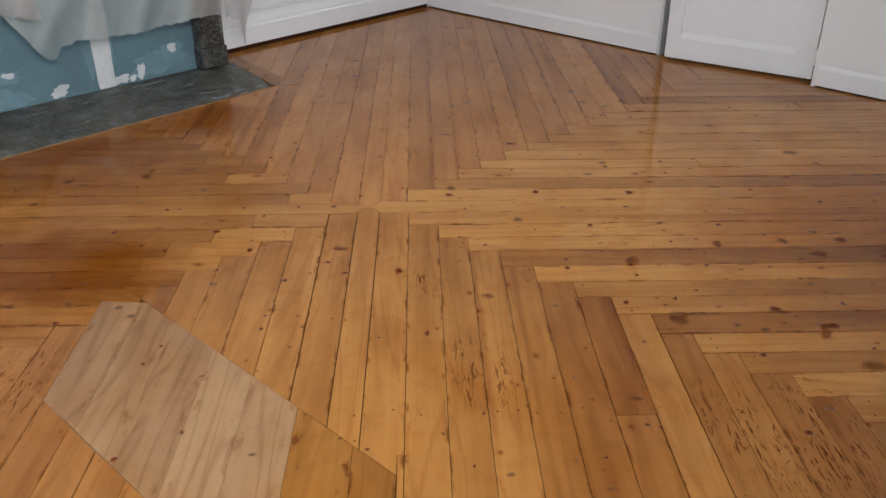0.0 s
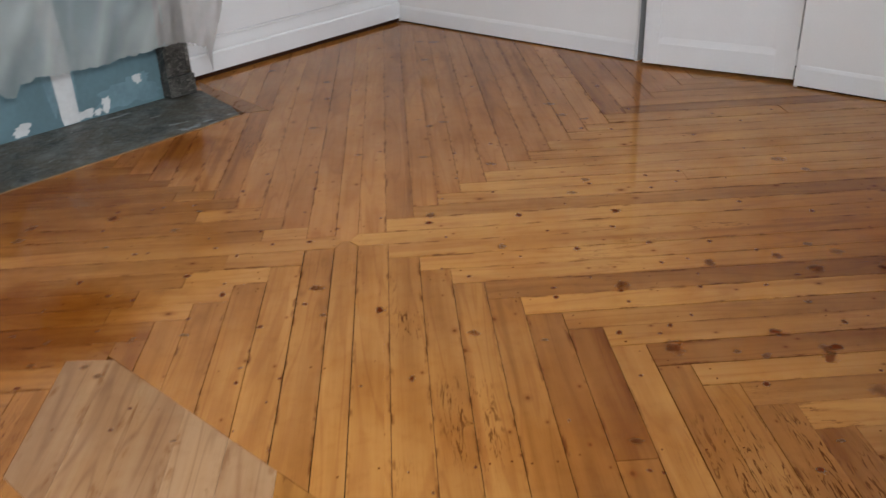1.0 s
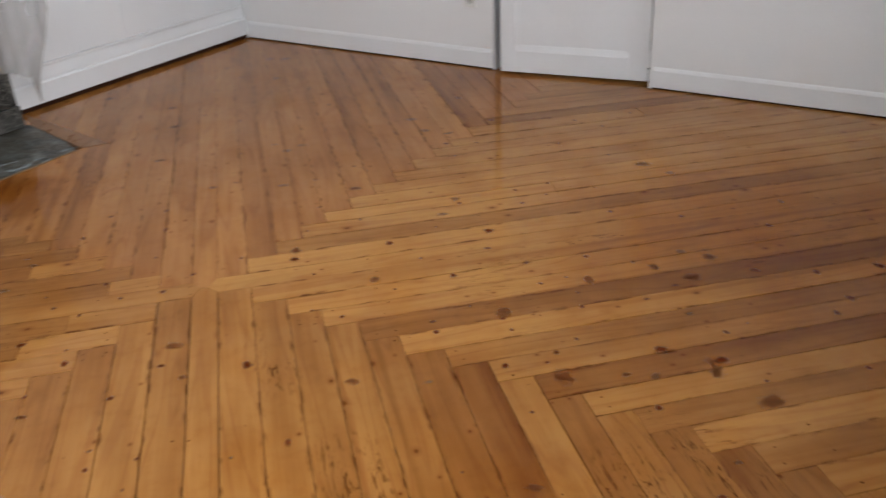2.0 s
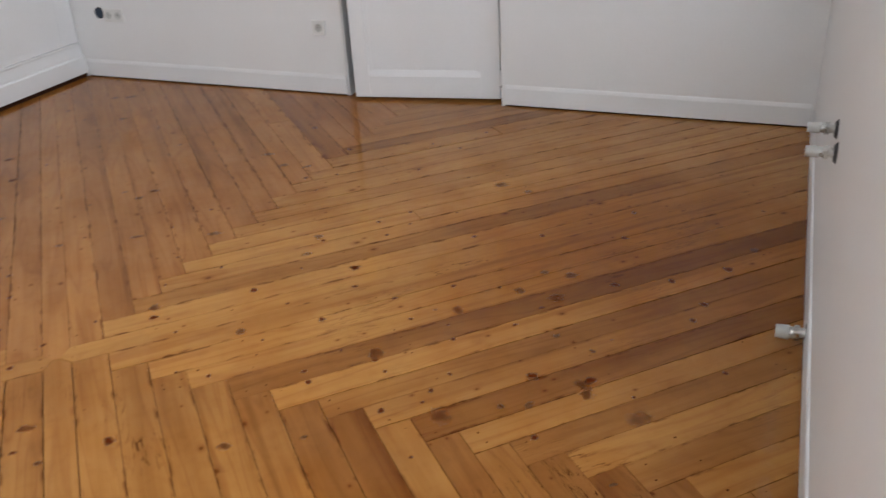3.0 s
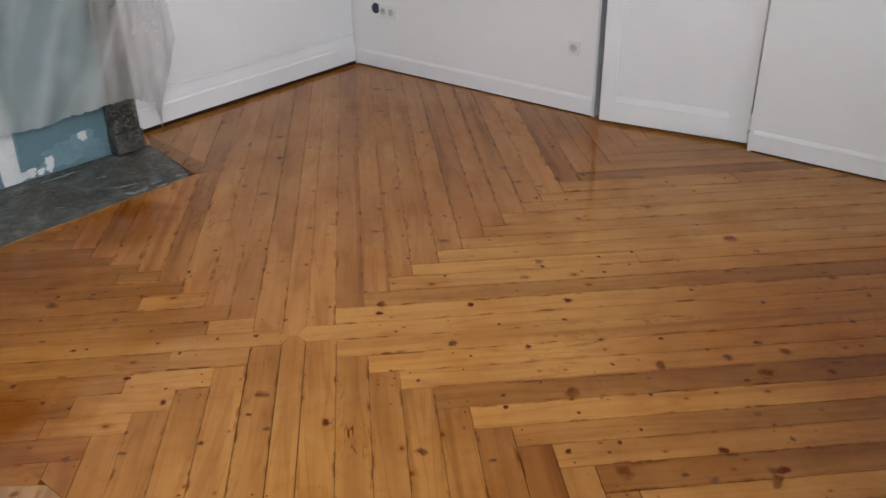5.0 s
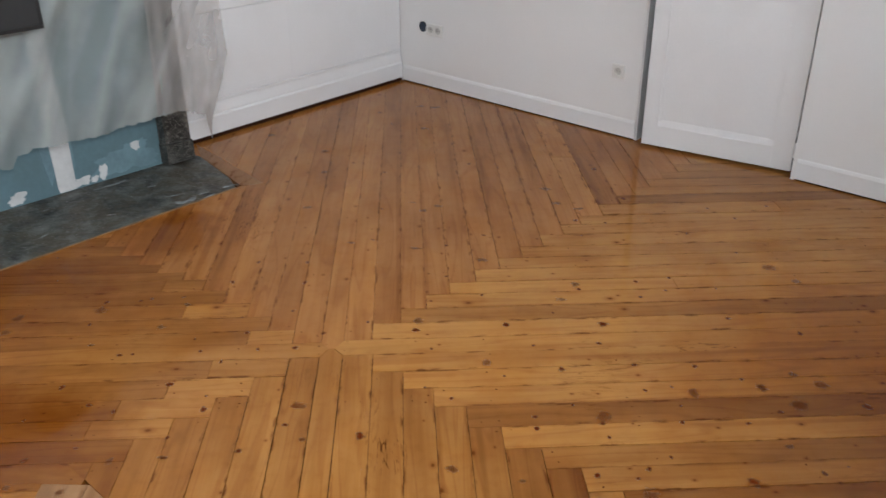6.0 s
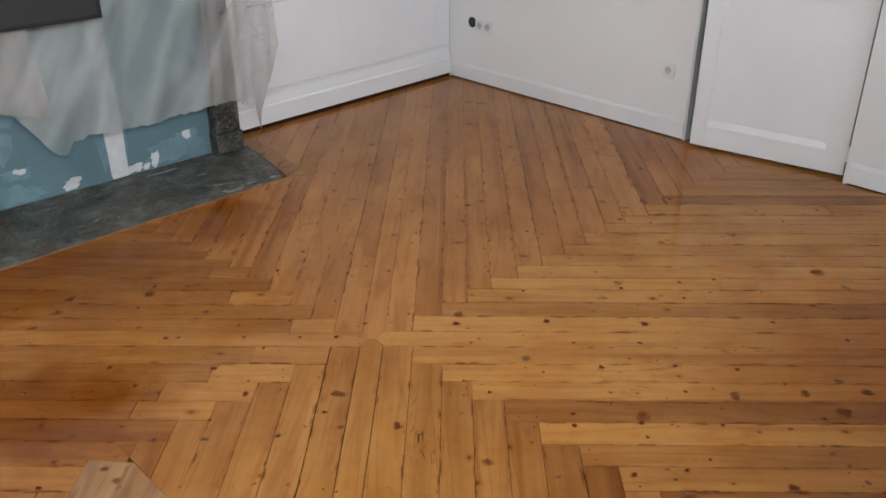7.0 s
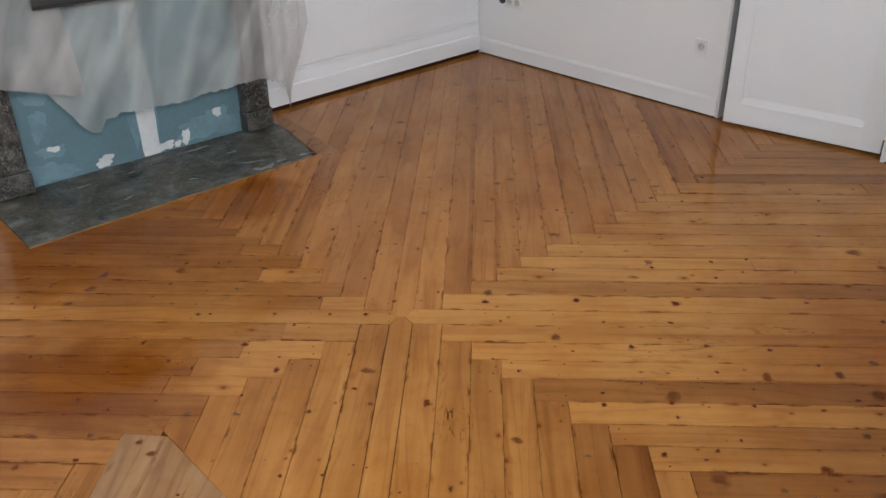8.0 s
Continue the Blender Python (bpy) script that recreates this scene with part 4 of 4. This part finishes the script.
DARK_SOUTH = ((-0.454, -0.456, 7), (-0.231, -0.528, 10), (-0.26, -0.732, 8), (-0.145, -0.795, 6), (0.122, -0.478, 17), (0.203, -0.835, 11), (0.07, -0.852, 6), (-0.109, -0.413, 10), (-0.517, -0.879, 6), (-0.543, -0.962, 7), (-0.374, -1.24, 10), (-0.502, -1.33, 9), (-0.169, -0.893, 4), (-0.139, -1.08, 5), (-0.238, -1, 4), (0.062, -1.31, 7), (-0.002, -1.27, 5), (0.237, -1.26, 6), (0.185, -1.19, 4), (-0.259, -0.799, 8), (0.797, -0.891, 6), (0.577, -1.05, 5), (0.72, -1.24, 6), (0.751, -1.25, 6), (0.336, -1.19, 5), (0.303, -1.37, 4), (0.6, -1.35, 5), (1.09, -1.28, 12),)
BROAD_EAST = ((0.868, -0.421, 25), (0.925, -0.775, 29), (0.934, 0.415, 20), (0.857, 0.298, 17), (1.76, 0.511, 26), (1.82, 0.39, 17), (1.18, -0.319, 21), (1.41, -0.301, 19), (1.54, -0.235, 14), (1.49, -0.401, 25), (1.38, -0.592, 11), (1.08, -0.816, 11), (0.534, -0.113, 17), (0.305, 0.173, 21), (1.31, -0.871, 22), (1.15, -0.844, 14), (1.37, -1.02, 27), (2.25, -0.445, 16), (1.61, -0.3, 22), (1.32, -0.829, 20), (2.07, 0.01, 12),)
BROAD_WEST = ((-1, -0.791, 11), (-1.02, -0.663, 16), (-0.846, -0.655, 13), (-0.886, 0.307, 24), (-1.18, 0.27, 22), (-1.35, 0.188, 15), (-1.19, 0.167, 20), (-0.633, 0.176, 17), (-0.849, 0.067, 10), (-1.23, 0.057, 16), (-0.572, 0.336, 13), (-0.596, -0.554, 14), (-0.693, -0.677, 13),)
BROAD_NORTH = ((-0.524, 2.32, 30), (-0.183, 2.02, 28), (-0.158, 1.7, 27), (-0.202, 1.24, 25), (0.421, 1.22, 25), (0.306, 0.77, 22), (0.969, 1.4, 28), (0.996, 1.22, 27), (0.022, 0.841, 17), (0.467, 2.82, 33), (0.582, 0.644, 28), (0.3, 1.27, 16), (1.09, 1.15, 24), (0.353, 1.17, 24), (0.386, 2.39, 30), (0.375, 2.85, 29),)
BROAD_SOUTH = ((0.58, -0.698, 14), (-0.448, -0.545, 14), (-0.078, -0.321, 29), (-0.051, -0.488, 16), (0.386, -0.638, 23), (-0.639, -0.724, 18), (-0.378, -1.02, 8), (-0.197, -1.32, 9), (0.718, -1.14, 18), (0.595, -1.45, 13), (0.531, -1.36, 10), (0.382, -1.4, 12), (1.18, -1.19, 12),)


def knot(x, y, wide, broad, seed):
    krng = random.Random(seed)
    r, n_pts = wide * 0.00125, 18
    upright = abs(y) > abs(x)
    if broad:
        long, across = (r * 0.62, r) if upright else (r * 1.05, min(0.042, r * 1.1))
    else:
        long, across = (r * 1.05, r * 0.95) if upright else (r, r * 1.1)
    bm = bmesh.new()
    ring = []
    for i in range(n_pts):
        a = 2 * math.pi * i / n_pts
        q = 1 + 0.18 * math.sin(2 * a + seed) + 0.1 * math.sin(5 * a + 2 * seed)
        ring.append(bm.verts.new((long * q * math.cos(a), across * q * math.sin(a), 0.0)))
    heart = bm.verts.new((0, 0, 0.0006))
    for i in range(n_pts):
        bm.faces.new((ring[i], ring[(i + 1) % n_pts], heart))
    ob = part("knot", bm, PALE_KNOT if broad else KNOT, floor)
    ob.matrix_basis = pose(x, y, 0.0007, 0, 0, (90 if upright else 0) + krng.uniform(-15, 15))


for k, row in enumerate(DARK_EAST + DARK_EAST_FAR + DARK_WEST + DARK_NORTH + DARK_SOUTH):
    knot(*row, False, 100 + k)
for k, row in enumerate(BROAD_EAST + BROAD_WEST + BROAD_NORTH + BROAD_SOUTH):
    knot(*row, True, 400 + k)
